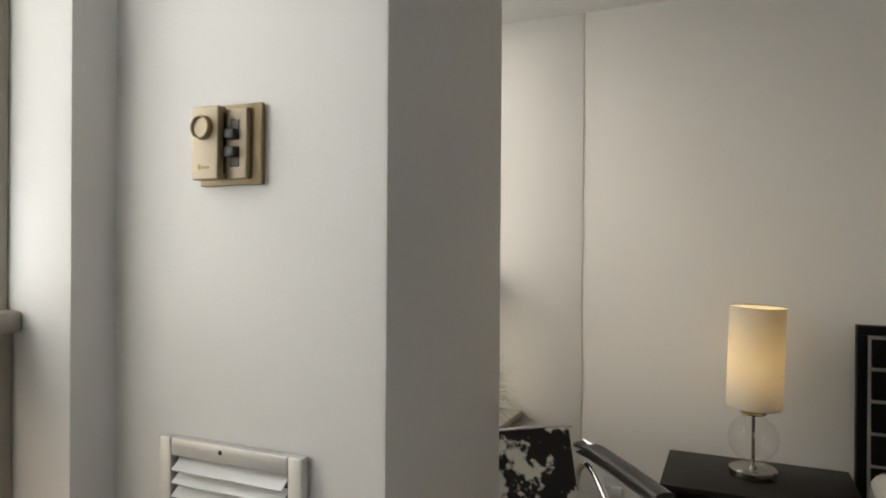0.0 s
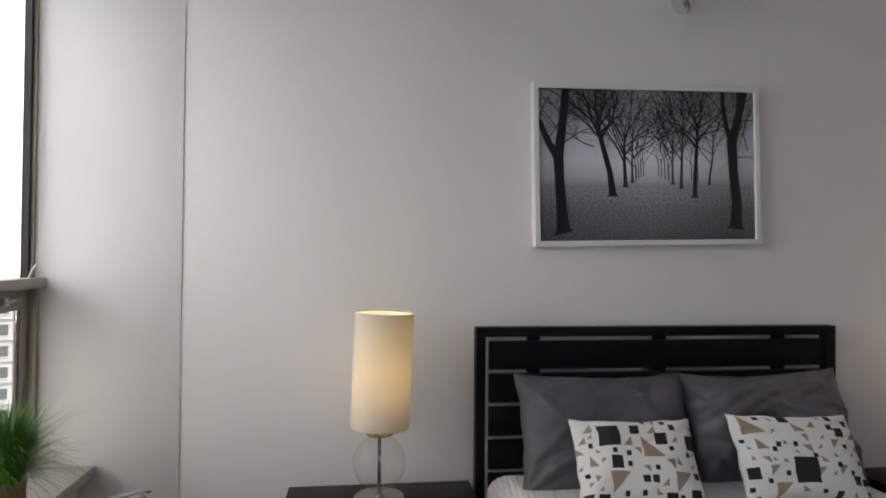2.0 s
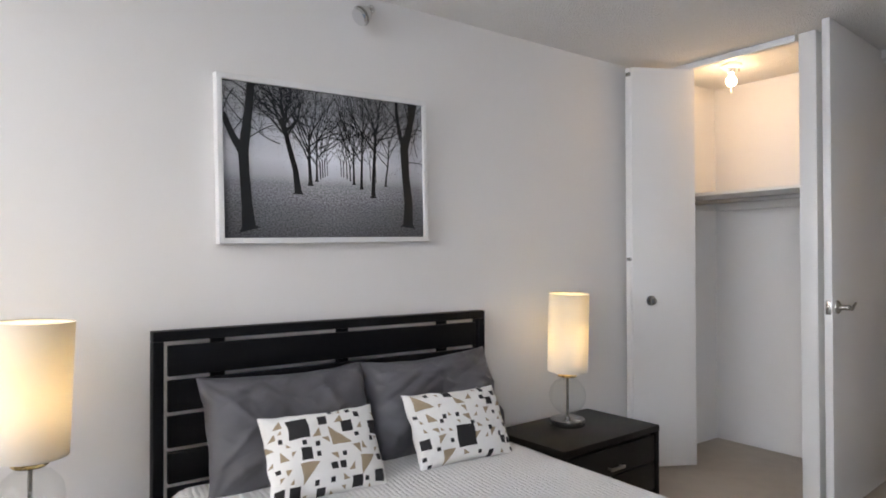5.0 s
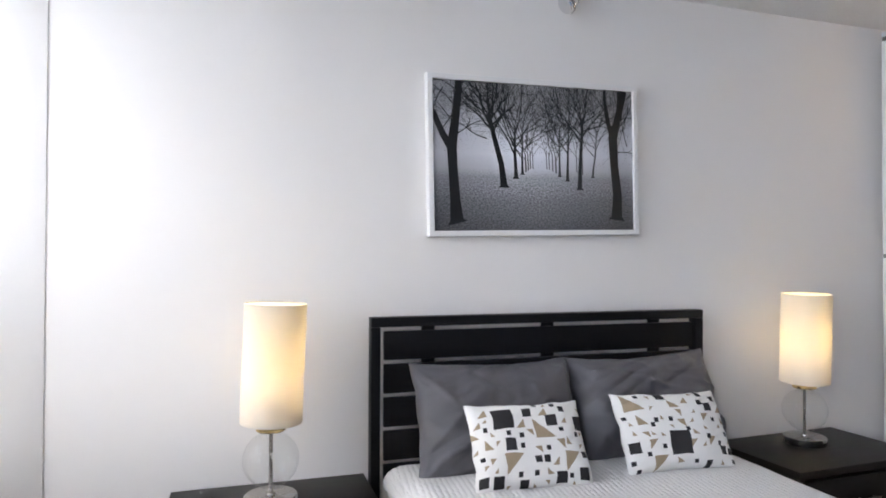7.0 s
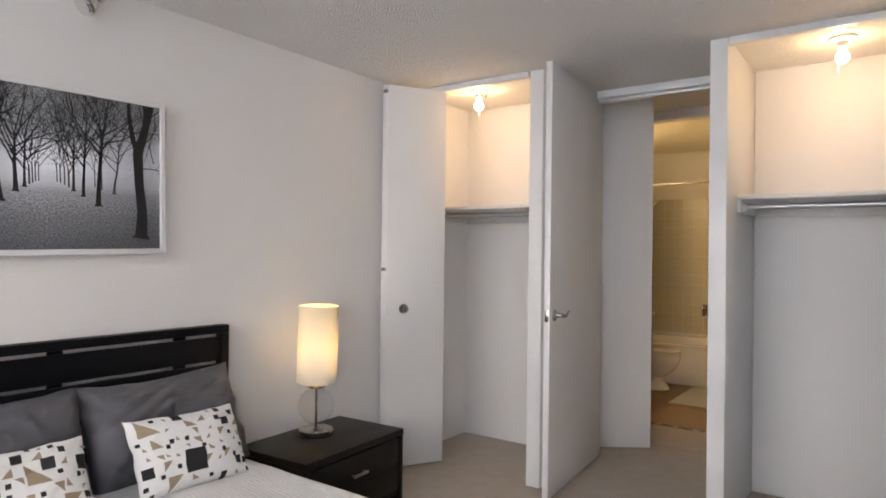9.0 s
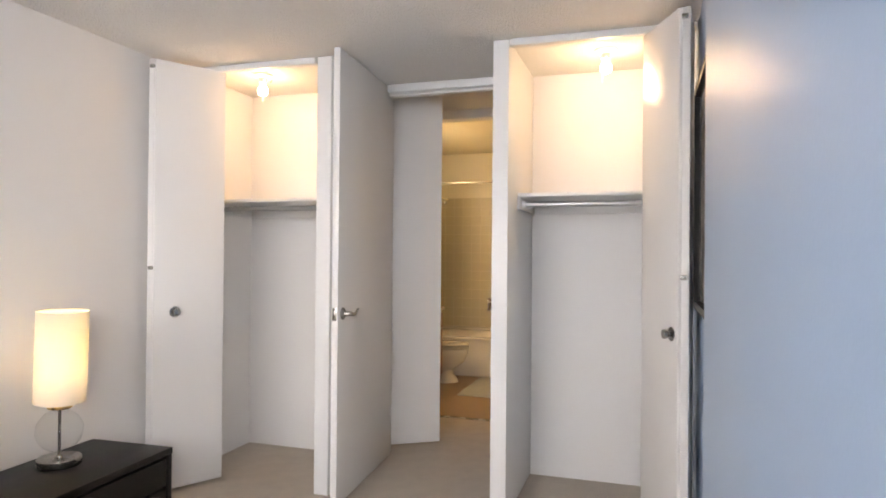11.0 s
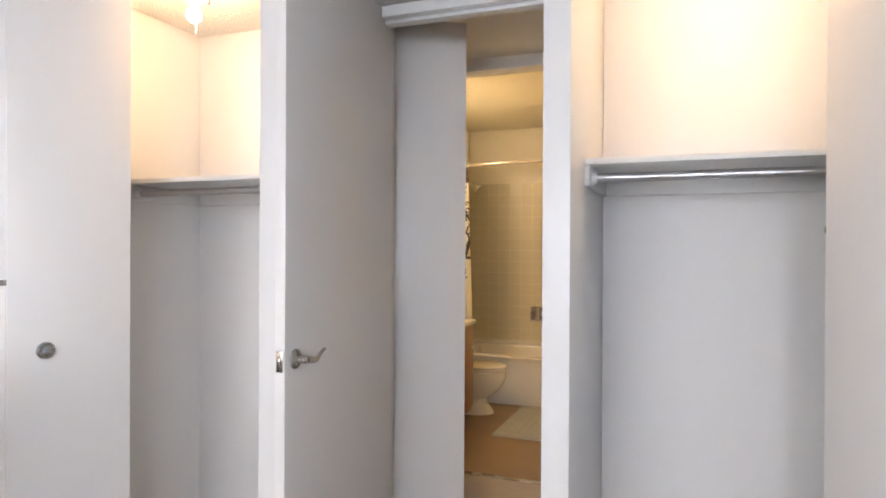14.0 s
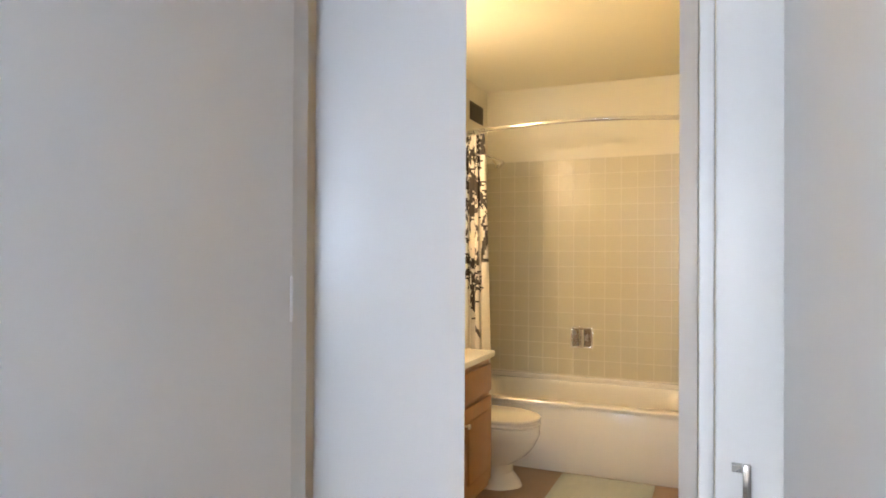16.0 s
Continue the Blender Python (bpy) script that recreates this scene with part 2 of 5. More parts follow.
def photo_paper():
    """A grey print of a foggy park: dark grass below, pale fog in the middle, grey sky above. Object space, 0 to 1 across and up."""
    m = bpy.data.materials.new("foggy_park_print")
    m.use_nodes = True
    n, link = m.node_tree.nodes, m.node_tree.links.new
    b = n["Principled BSDF"]
    b.inputs["Roughness"].default_value = 0.35
    uv = n.new("ShaderNodeTexCoord")
    sep = n.new("ShaderNodeSeparateXYZ")
    link(uv.outputs["UV"], sep.inputs["Vector"])
    r = n.new("ShaderNodeValToRGB")
    e = r.color_ramp.elements
    e[0].position, e[0].color = 0.0, (0.075, 0.076, 0.081, 1)
    e[1].position, e[1].color = 1.0, (0.50, 0.50, 0.52, 1)
    for pos, c in ((0.2, 0.14), (0.36, 0.26), (0.42, 0.45), (0.52, 0.60), (0.75, 0.57)):
        k = e.new(pos)
        k.color = (c, c * 1.01, c * 1.07, 1)
    link(sep.outputs["Y"], r.inputs["Fac"])
    # paler middle, as the path runs into the fog
    off = n.new("ShaderNodeMath")
    off.operation = "SUBTRACT"
    off.inputs[1].default_value = 0.50
    link(sep.outputs["X"], off.inputs[0])
    ab = n.new("ShaderNodeMath")
    ab.operation = "ABSOLUTE"
    link(off.outputs[0], ab.inputs[0])
    mr = n.new("ShaderNodeMapRange")
    mr.inputs["From Min"].default_value, mr.inputs["From Max"].default_value = 0.0, 0.45
    mr.inputs["To Min"].default_value, mr.inputs["To Max"].default_value = 1.45, 0.9
    link(ab.outputs[0], mr.inputs["Value"])
    grain = n.new("ShaderNodeTexNoise")
    grain.inputs["Scale"].default_value, grain.inputs["Detail"].default_value = 110, 8
    link(uv.outputs["UV"], grain.inputs["Vector"])
    gr = n.new("ShaderNodeMapRange")
    gr.inputs["From Min"].default_value, gr.inputs["From Max"].default_value = 0.3, 0.7
    gr.inputs["To Min"].default_value, gr.inputs["To Max"].default_value = 0.35, 1.7
    link(grain.outputs["Fac"], gr.inputs["Value"])
    # grain only in the grass
    low = n.new("ShaderNodeMapRange")
    low.inputs["From Min"].default_value, low.inputs["From Max"].default_value = 0.28, 0.42
    low.inputs["To Min"].default_value, low.inputs["To Max"].default_value = 1.0, 0.0
    link(sep.outputs["Y"], low.inputs["Value"])
    gm = n.new("ShaderNodeMix")
    gm.inputs["A"].default_value = 1.0
    link(low.outputs["Result"], gm.inputs["Factor"])
    link(gr.outputs["Result"], gm.inputs["B"])
    mul = n.new("ShaderNodeMath")
    mul.operation = "MULTIPLY"
    link(mr.outputs["Result"], mul.inputs[0])
    link(gm.outputs["Result"], mul.inputs[1])
    vm = n.new("ShaderNodeVectorMath")
    vm.operation = "SCALE"
    link(r.outputs["Color"], vm.inputs[0])
    link(mul.outputs[0], vm.inputs["Scale"])
    link(vm.outputs["Vector"], b.inputs["Base Color"])
    return m


def thin_glass(name, tint):
    """Blown glass too thin to bend the view: clear, with gloss that grows towards the rim."""
    m = bpy.data.materials.new(name)
    m.use_nodes = True
    n, link = m.node_tree.nodes, m.node_tree.links.new
    clear, gloss, mix = n.new("ShaderNodeBsdfTransparent"), n.new("ShaderNodeBsdfGlossy"), n.new("ShaderNodeMixShader")
    facing, power, scale = n.new("ShaderNodeLayerWeight"), n.new("ShaderNodeMath"), n.new("ShaderNodeMapRange")
    clear.inputs["Color"].default_value = (*tint, 1)
    gloss.inputs["Roughness"].default_value = 0.03
    facing.inputs["Blend"].default_value = 0.5
    power.operation = "POWER"
    power.inputs[1].default_value = 4.0
    scale.inputs["To Min"].default_value, scale.inputs["To Max"].default_value = 0.012, 0.30
    link(facing.outputs["Facing"], power.inputs[0])
    link(power.outputs[0], scale.inputs["Value"])
    link(scale.outputs["Result"], mix.inputs["Fac"])
    link(clear.outputs["BSDF"], mix.inputs[1])
    link(gloss.outputs["BSDF"], mix.inputs[2])
    link(mix.outputs["Shader"], n["Material Output"].inputs["Surface"])
    return m


GLOBE = thin_glass("blown_glass", (0.99, 0.992, 0.99))
POPCORN, QUILT, HIDE, SHADE = popcorn(), quilted(), cowhide(), shade_cloth()
PHOTO = photo_paper()
TILE = material("beige_glazed_tile", (0.585, 0.532, 0.372), 0.30, vary=0.03, scale=3)
GROUT = material("grout", (0.71, 0.66, 0.53), 0.8, vary=0.05, scale=30)
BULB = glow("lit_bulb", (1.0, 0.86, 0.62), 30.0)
GRASS_GREEN = material("grass_green", (0.075, 0.20, 0.030), 0.5, vary=0.45, scale=30)
HANGER_GREEN = material("green_plastic", (0.20, 0.28, 0.06), 0.4, vary=0.1)
POT_WOOD = material("orange_pot_wood", (0.27, 0.115, 0.036), 0.5, vary=0.3, scale=18, bump=0.2, bump_scale=90, stretch=(3, 3, 0.6))
POT_BAND = material("grey_brown_band", (0.17, 0.15, 0.12), 0.7, vary=0.25, scale=40, bump=0.5, bump_scale=200)

# ---- building helpers ----


def box(bm, x0, x1, y0, y1, z0, z1, bevel=0.0, m=None):
    made = bmesh.ops.create_cube(bm, size=1.0)["verts"]
    at = Matrix.Translation(((x0 + x1) / 2, (y0 + y1) / 2, (z0 + z1) / 2)) @ Matrix.Diagonal((abs(x1 - x0), abs(y1 - y0), abs(z1 - z0), 1))
    bmesh.ops.transform(bm, matrix=(m @ at) if m else at, verts=made)
    if bevel:
        edges = list({e for v in made for e in v.link_edges})
        bmesh.ops.bevel(bm, geom=edges, offset=bevel, segments=2, affect="EDGES", profile=0.5)
    return bm


def boxed(*a, **k):
    return box(bmesh.new(), *a, **k)


def lathe(profile, steps=40, m=None, bm=None):
    """Turns (radius, height) pairs round z."""
    bm = bm or bmesh.new()
    rings = []
    for r, z in profile:
        rings.append([bm.verts.new((m or Matrix()) @ Vector((r * math.cos(2 * math.pi * i / steps), r * math.sin(2 * math.pi * i / steps), z))) for i in range(steps)])
    for a, b in zip(rings, rings[1:]):
        for i in range(steps):
            bm.faces.new((a[i], a[(i + 1) % steps], b[(i + 1) % steps], b[i]))
    if profile[0][0] > 1e-6:
        bm.faces.new(list(reversed(rings[0])))
    if profile[-1][0] > 1e-6:
        bm.faces.new(rings[-1])
    bmesh.ops.remove_doubles(bm, verts=bm.verts, dist=1e-6)
    bmesh.ops.recalc_face_normals(bm, faces=bm.faces)
    return bm


def tube(points, radius, steps=12, bm=None, flat=None):
    """A round (or, with flat=(a, b), elliptic) bar along points."""
    bm = bm or bmesh.new()
    pts = [Vector(p) for p in points]
    rings = []
    up = None
    for i, p in enumerate(pts):
        d = (pts[min(i + 1, len(pts) - 1)] - pts[max(i - 1, 0)]).normalized()
        side = d.cross(Vector((0, 0, 1)) if abs(d.z) < 0.95 or up is None and abs(d.z) < 0.999 else Vector((0, 1, 0)))
        if up is not None:
            side = d.cross(up)
        side.normalize()
        up = side.cross(d).normalized()
        a, b = flat or (radius, radius)
        rings.append([bm.verts.new(p + side * (a * math.cos(2 * math.pi * k / steps)) + up * (b * math.sin(2 * math.pi * k / steps))) for k in range(steps)])
    for r, s in zip(rings, rings[1:]):
        for k in range(steps):
            bm.faces.new((r[k], r[(k + 1) % steps], s[(k + 1) % steps], s[k]))
    bm.faces.new(list(reversed(rings[0])))
    bm.faces.new(rings[-1])
    bmesh.ops.recalc_face_normals(bm, faces=bm.faces)
    return bm


def mesh_of(name, bm, materials, smooth):
    data = bpy.data.meshes.new(name)
    bm.to_mesh(data)
    bm.free()
    for m in materials if isinstance(materials, (list, tuple)) else [materials]:
        data.materials.append(m)
    if smooth:
        data.shade_smooth()
        data.set_sharp_from_angle(angle=radians(38))
    return data


def part(name, bm, materials, parent, label="", smooth=True, kind=""):
    ob = new(name, mesh_of(name, bm, materials, smooth))
    ob.parent = parent
    return tagged(ob, label, kind=kind)


def thing(name, label, category, m=None, group="", kind=""):
    ob = new(name)
    ob.empty_display_size = 0.1
    ob.matrix_world = m or Matrix()
    return tagged(ob, label, category, group, kind)


def solid(name, bm, materials, label, category, m=None, group="", kind="", smooth=True):
    ob = new(name, mesh_of(name, bm, materials, smooth))
    ob.matrix_world = m or Matrix()
    return tagged(ob, label, category, group, kind)


def structure(name, bm, materials, label, category="wall", smooth=False):
    return solid(name, bm, materials, label, category, kind="structure", smooth=smooth)


def clean_shadow(ob):
    ob.visible_shadow = False
    return ob


def bezier(a, b, c, d, n=14):
    out = []
    for i in range(n + 1):
        t = i / n
        out.append(tuple((1 - t) ** 3 * p + 3 * t * (1 - t) ** 2 * q + 3 * t * t * (1 - t) * r + t ** 3 * s for p, q, r, s in zip(a, b, c, d)))
    return out

# ---- structure ----
H = 2.43
structure("floor", boxed(-4.75, 1.85, -6.0, 0.1, -0.12, 0.0), CARPET, "beige wall-to-wall carpet", "floor")
structure("floor_bathroom", boxed(1.85, 4.45, -1.9, 0.0, -0.12, -0.004), BROWN_FLOOR, "brown sheet floor of the bathroom", "floor")
structure("ceiling", boxed(-4.75, 0.74, -6.0, 0.1, H, H + 0.15), POPCORN, "white popcorn-textured ceiling", "ceiling")
structure("ceiling_hall", boxed(0.74, 1.80, -2.1, 0.0, 2.508, 2.65), POPCORN, "white textured hall ceiling", "ceiling")
structure("ceiling_bathroom", boxed(1.80, 4.45, -1.9, 0.0, 2.55, 2.67), CREAM, "cream painted bathroom ceiling", "ceiling")
structure("wall_north", boxed(-4.10, 0.80, 0.0, 0.12, 0, H), WALL, "warm white painted wall behind the bed")
structure("wall_north_pier", boxed(-4.632, -4.080, -0.005, 0.09, 0, H, bevel=0.002), WALL, "white painted wall pier beside the window", smooth=True)
structure("wall_hvac_pier", boxed(-4.75, -3.88, -2.28, -1.78, 0, H, bevel=0.006), WALL, "white painted pier that holds the heating unit", smooth=True)
structure("wall_window_pier", boxed(-4.75, -4.429, -2.365, -2.20, 0, H, bevel=0.003), WALL, "white painted pier between the windows", smooth=True)
structure("wall_under_window_north", boxed(-4.75, -4.43, -1.776, -0.009, 0, 0.462), WALL, "white painted wall under the window")
structure("wall_under_window_south", boxed(-4.75, -4.50, -6.0, -2.369, 0, 0.462), WALL, "white painted wall under the living room window")
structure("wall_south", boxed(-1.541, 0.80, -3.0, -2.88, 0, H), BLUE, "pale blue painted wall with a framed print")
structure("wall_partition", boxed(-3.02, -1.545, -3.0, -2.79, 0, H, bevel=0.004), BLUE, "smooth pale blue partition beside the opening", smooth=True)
# added out of view: shortens window_2 so less daylight reaches the bed
structure("wall_west_light_block", boxed(-4.75, -4.50, -6.0, -4.304, 0.466, H), WALL, "unseen white wall added beside the living room window to cut daylight")
structure("wall_living_end", boxed(-4.75, 0.92, -6.12, -6.0, 0, H), WALL, "plain white far wall of the living room")
structure("wall_living_east", boxed(0.80, 0.92, -6.0, -3.0, 0, H), WALL, "plain white side wall of the living room")
structure("wall_closet_back_north", boxed(0.72, 0.80, -0.98, 0.0, 0, 2.50), WALL, "white back wall of the closet")
structure("wall_closet_back_south", boxed(0.72, 0.80, -3.0, -1.99, 0, 2.50), WALL, "white back wall of the second closet")
structure("wall_closet_divider", boxed(0.0, 0.72, -0.99, -0.904, 0, H, bevel=0.003), TRIM, "white wall end between closet and hall", smooth=True)
structure("wall_hall_south", boxed(0.0, 0.80, -1.988, -1.906, 0, H, bevel=0.003), TRIM, "white wall end between hall and closet", smooth=True)
structure("wall_hall_left", boxed(0.80, 1.80, -0.93, -0.80, 0, 2.506), WALL, "white hall wall")
structure("wall_hall_right", boxed(0.80, 1.80, -2.05, -1.90, 0, 2.506), WALL, "white hall wall")
structure("wall_bathroom_west_a", boxed(1.80, 1.90, -0.96, -0.0, 0, 2.55), CREAM, "cream wall beside the bathroom door")
structure("wall_bathroom_west_b", boxed(1.80, 1.90, -1.90, -1.77, 0, 2.55), CREAM, "cream wall beside the bathroom door")
structure("wall_bathroom_north", boxed(1.90, 4.33, -0.20, -0.06, 0, 2.55), CREAM, "cream bathroom wall")
structure("wall_bathroom_south", boxed(1.90, 4.33, -1.90, -1.76, 0, 2.55), CREAM, "cream bathroom wall")
wall_tile = structure("wall_bathroom_east", boxed(4.33, 4.45, -1.90, -0.06, 0, 2.55), CREAM, "cream wall tiled over the bathtub")
# door frames
structure("trim_hall_header", boxed(0.64, 0.74, -1.912, -0.99, 2.378, H - 0.004, bevel=0.003), TRIM, "white door frame head", "trim", smooth=True)
structure("trim_hall_stop", boxed(0.68, 0.74, -1.785, -1.0, 2.360, 2.376, bevel=0.002), TRIM, "white door stop", "trim", smooth=True)
structure("trim_hall_jamb_right", boxed(0.64, 0.76, -1.9065, -1.825, 0, 2.377, bevel=0.003), TRIM, "white door jamb", "trim", smooth=True)
structure("trim_hall_stop_right", boxed(0.69, 0.74, -1.823, -1.803, 0, 2.358, bevel=0.003), TRIM, "white door stop", "trim", smooth=True)
structure("trim_hall_jamb_left", boxed(0.80, 0.86, -1.018, -0.962, 0, 2.377, bevel=0.003), TRIM, "white door jamb", "trim", smooth=True)
structure("trim_bathroom_header", boxed(1.79, 1.92, -1.76, -0.96, 2.432, 2.505, bevel=0.003), TRIM, "white bathroom door frame head", "trim", smooth=True)
structure("trim_bathroom_jamb_right", boxed(1.79, 1.92, -1.768, -1.715, 0, 2.431, bevel=0.003), TRIM, "white bathroom door jamb", "trim", smooth=True)
structure("trim_bathroom_jamb_left", boxed(1.79, 1.92, -0.966, -0.92, 0, 2.431, bevel=0.003), TRIM, "white bathroom door jamb", "trim", smooth=True)
structure("threshold", boxed(1.83, 1.87, -1.76, -1.0, 0.0, 0.006, bevel=0.002), NICKEL, "flat metal strip between carpet and bathroom floor", "threshold", smooth=True)
for k, (a, b) in enumerate(((-0.893, -0.003), (-2.876, -1.993))):
    structure(f"trim_closet_track_{k + 1}", boxed(-0.012, 0.03, a, b, H - 0.036, H - 0.002, bevel=0.002), TRIM, "white bifold door track under the ceiling", "trim", smooth=True)

# ---- windows ----


def window(name, y0, y1, sills, mullions):
    w = thing(name, "taupe metal window with a tall fixed pane over a low sash", "window", kind="structure")
    rail = boxed(-4.66, -4.547, y0, y1, 1.150, 1.187, bevel=0.006)
    part("rail", rail, FRAME_METAL, w)
    part("window_frame", box(box(boxed(-4.634, -4.575, y1 - 0.022, y1, 0.5, 1.150), -4.634, -4.590, y1 - 0.014, y1, 1.187, H), -4.66, -4.59, y0, y0 + 0.02, 0.5, 1.15), FRAME_METAL, w, smooth=False)
    part("gasket", boxed(-4.625, -4.6, y1 - 0.032, y1 - 0.014, 1.187, H), GASKET, w, smooth=False)
    stops = [y1, *mullions, y0]
    for a, b in zip(stops, stops[1:]):
        g = part("upper_pane", boxed(-4.632, -4.627, b + 0.01, a - 0.02, 1.187, H - 0.02), PANE, w, smooth=False)
        clean_shadow(g)
        sash = part("sash", box(box(box(boxed(-4.628, -4.600, a - 0.072, a - 0.024, 0.5, 1.148), -4.628, -4.600, b + 0.024, b + 0.072, 0.5, 1.148), -4.628, -4.600, b + 0.072, a - 0.072, 1.075, 1.148), -4.628, -4.60, b + 0.072, a - 0.072, 0.502, 0.55), FRAME_METAL, w, smooth=False)
        part("sash_gasket", box(boxed(-4.620, -4.604, a - 0.078, a - 0.0725, 0.552, 1.073), -4.620, -4.604, b + 0.0725, b + 0.078, 0.552, 1.073), GASKET, sash, smooth=False)
        clean_shadow(part("lower_pane", boxed(-4.617, -4.612, b + 0.079, a - 0.079, 0.551, 1.074), PANE, sash, smooth=False))
        part("sash_latch", box(boxed(-4.600, -4.576, a - 0.20, a - 0.11, 1.105, 1.118, bevel=0.003), -4.600, -4.570, a - 0.23, a - 0.205, 1.098, 1.126, bevel=0.004), NICKEL, sash, "small metal sash latch")
    for y in mullions:
        part("mullion", boxed(-4.66, -4.59, y - 0.03, y + 0.03, 0.5, H), FRAME_METAL, w, smooth=False)
    part("window_sill", boxed(-4.66, sills, y0, y1 + 0.0, 0.464, 0.500, bevel=0.004), SILL, w, "taupe painted window sill")
    return w


window("window_1", -1.778, -0.007, -4.372, (-0.95,))
window("window_2", -4.30, -2.367, -4.46, (-3.3,))
structure("blind_cord", tube(bezier((-4.59, -0.05, 1.186), (-4.58, -0.055, 1.21), (-4.575, -0.05, 1.225), (-4.57, -0.04, 1.235), 8), 0.004), WHITE, "end of a white cord on the window rail", "cord")

# ---- the town outside ----
structure("ground", boxed(-2500, 2500, -2500, 2500, -62, -60), CITY, "distant city ground far below", "ground")


def sky_backdrop():
    """Bright overcast sky all round the window side of the house, down to the horizon."""
    bm = bmesh.new()
    last = None
    for k in range(33):
        a = radians(75 + 210 * k / 32)
        pair = [bm.verts.new((700 * math.cos(a), 700 * math.sin(a), z)) for z in (-62, 600)]
        if last:
            bm.faces.new((last[0], last[1], pair[1], pair[0]))
        last = pair
    structure("backdrop", bm, glow("overcast_sky", (0.88, 0.94, 1.0), 3.4), "bright white overcast sky beyond the town", "sky")


sky_backdrop()


def tower():
    m = Matrix.Translation((-52, 92, -60)) @ Matrix.Rotation(radians(24), 4, "Z")
    b = thing("apartment_building", "pale distant apartment block with rows of paired windows", "building", m)
    part("wall", boxed(-30, 30, 0, 16, 0, 55), FACADE, b, smooth=False)
    part("roof", boxed(-30.3, 30.3, -0.3, 16.3, 55, 55.8), FACADE, b, smooth=False)
    pane = mesh_of("pane", boxed(-1.55, 1.55, -0.16, -0.06, 0, 1.5), FACADE_GLASS, False)
    frame_mesh = mesh_of("window_frame", box(box(boxed(-0.06, 0.06, -0.22, -0.10, 0, 1.5), -1.7, 1.7, -0.22, -0.10, 1.5, 1.64), -1.7, 1.7, -0.3, -0.10, -0.14, 0), FACADE, False)
    for floor_no in range(9, 19):
        band = part("balcony_band", boxed(-30.1, 30.1, -0.5, -0.004, floor_no * 2.9 + 0.35, floor_no * 2.9 + 0.60), FACADE, b, smooth=False)
        for k in range(-5, 6):
            w = new("window", pane)
            w.parent, w.location = b, (k * 5.2, 0, floor_no * 2.9 + 1.0)
            f = new("frame", frame_mesh)
            f.parent = w
    return b


tower()

# ---- doors ----


def leaf_door(a, b, thick, z0, z1, bevel=0.003):
    """A slab between two plan points."""
    d = Vector((b[0] - a[0], b[1] - a[1], 0))
    m = Matrix.Translation((a[0], a[1], 0)) @ Matrix.Rotation(math.atan2(d.y, d.x), 4, "Z")
    return boxed(0, d.length, -thick / 2, thick / 2, z0, z1, bevel=bevel, m=m)


def round_knob(x, y, z, heading, parent):
    """A round knob on a round plate whose axis points along heading (degrees)."""
    m = Matrix.Translation((x, y, z)) @ Matrix.Rotation(radians(heading), 4, "Z") @ Matrix.Rotation(radians(90), 4, "Y")
    k = part("knob", lathe([(0.0, 0.0), (0.011, 0.0), (0.010, 0.016), (0.019, 0.024), (0.021, 0.032), (0.018, 0.039), (0.006, 0.042), (0, 0.042)], 28, m), NICKEL, parent, "brushed nickel knob")
    part("knob_plate", lathe([(0, 0.0), (0.031, 0.0), (0.030, 0.004), (0.022, 0.006), (0, 0.006)], 32, m), NICKEL, k)


def bifold(name, track, fold, pivot, knob, heading):
    d = thing(name, "white bifold closet door folded open, with a nickel knob", "door", kind="structure")
    front = part("leaf", leaf_door(track, fold, 0.032, 0.018, 2.395), GLOSS, d)
    part("leaf", leaf_door((fold[0] - 0.006, fold[1] + (pivot[1] - fold[1]) * 0.30), pivot, 0.032, 0.018, 2.395), GLOSS, d)
    round_knob(*knob, heading, front)
    ax, ay = fold[0] - 0.010, fold[1] + (pivot[1] - fold[1]) * 0.15
    for z in (2.355, 1.25, 0.12):
        part("hinge", boxed(ax - 0.006, ax + 0.010, ay - 0.013, ay + 0.013, z - 0.010, z + 0.010, bevel=0.002), NICKEL, front)
    # dark strip that paints the shade in the gap between the leaves
    part("gap_shade_strip", boxed(ax + 0.012, ax + 0.016, ay - 0.008, ay + 0.008, 0.03, 2.31), VENT_AND_GAP_SHADE, front, smooth=False)
    return d


bifold("door_1", (0.030, -0.274), (-0.320, -0.081), (-0.005, -0.034), (-0.225, -0.151, 1.003), 241.3)
bifold("door_2", (0.040, -2.652), (-0.300, -2.800), (-0.005, -2.850), (-0.256, -2.763, 1.004), 113.5)


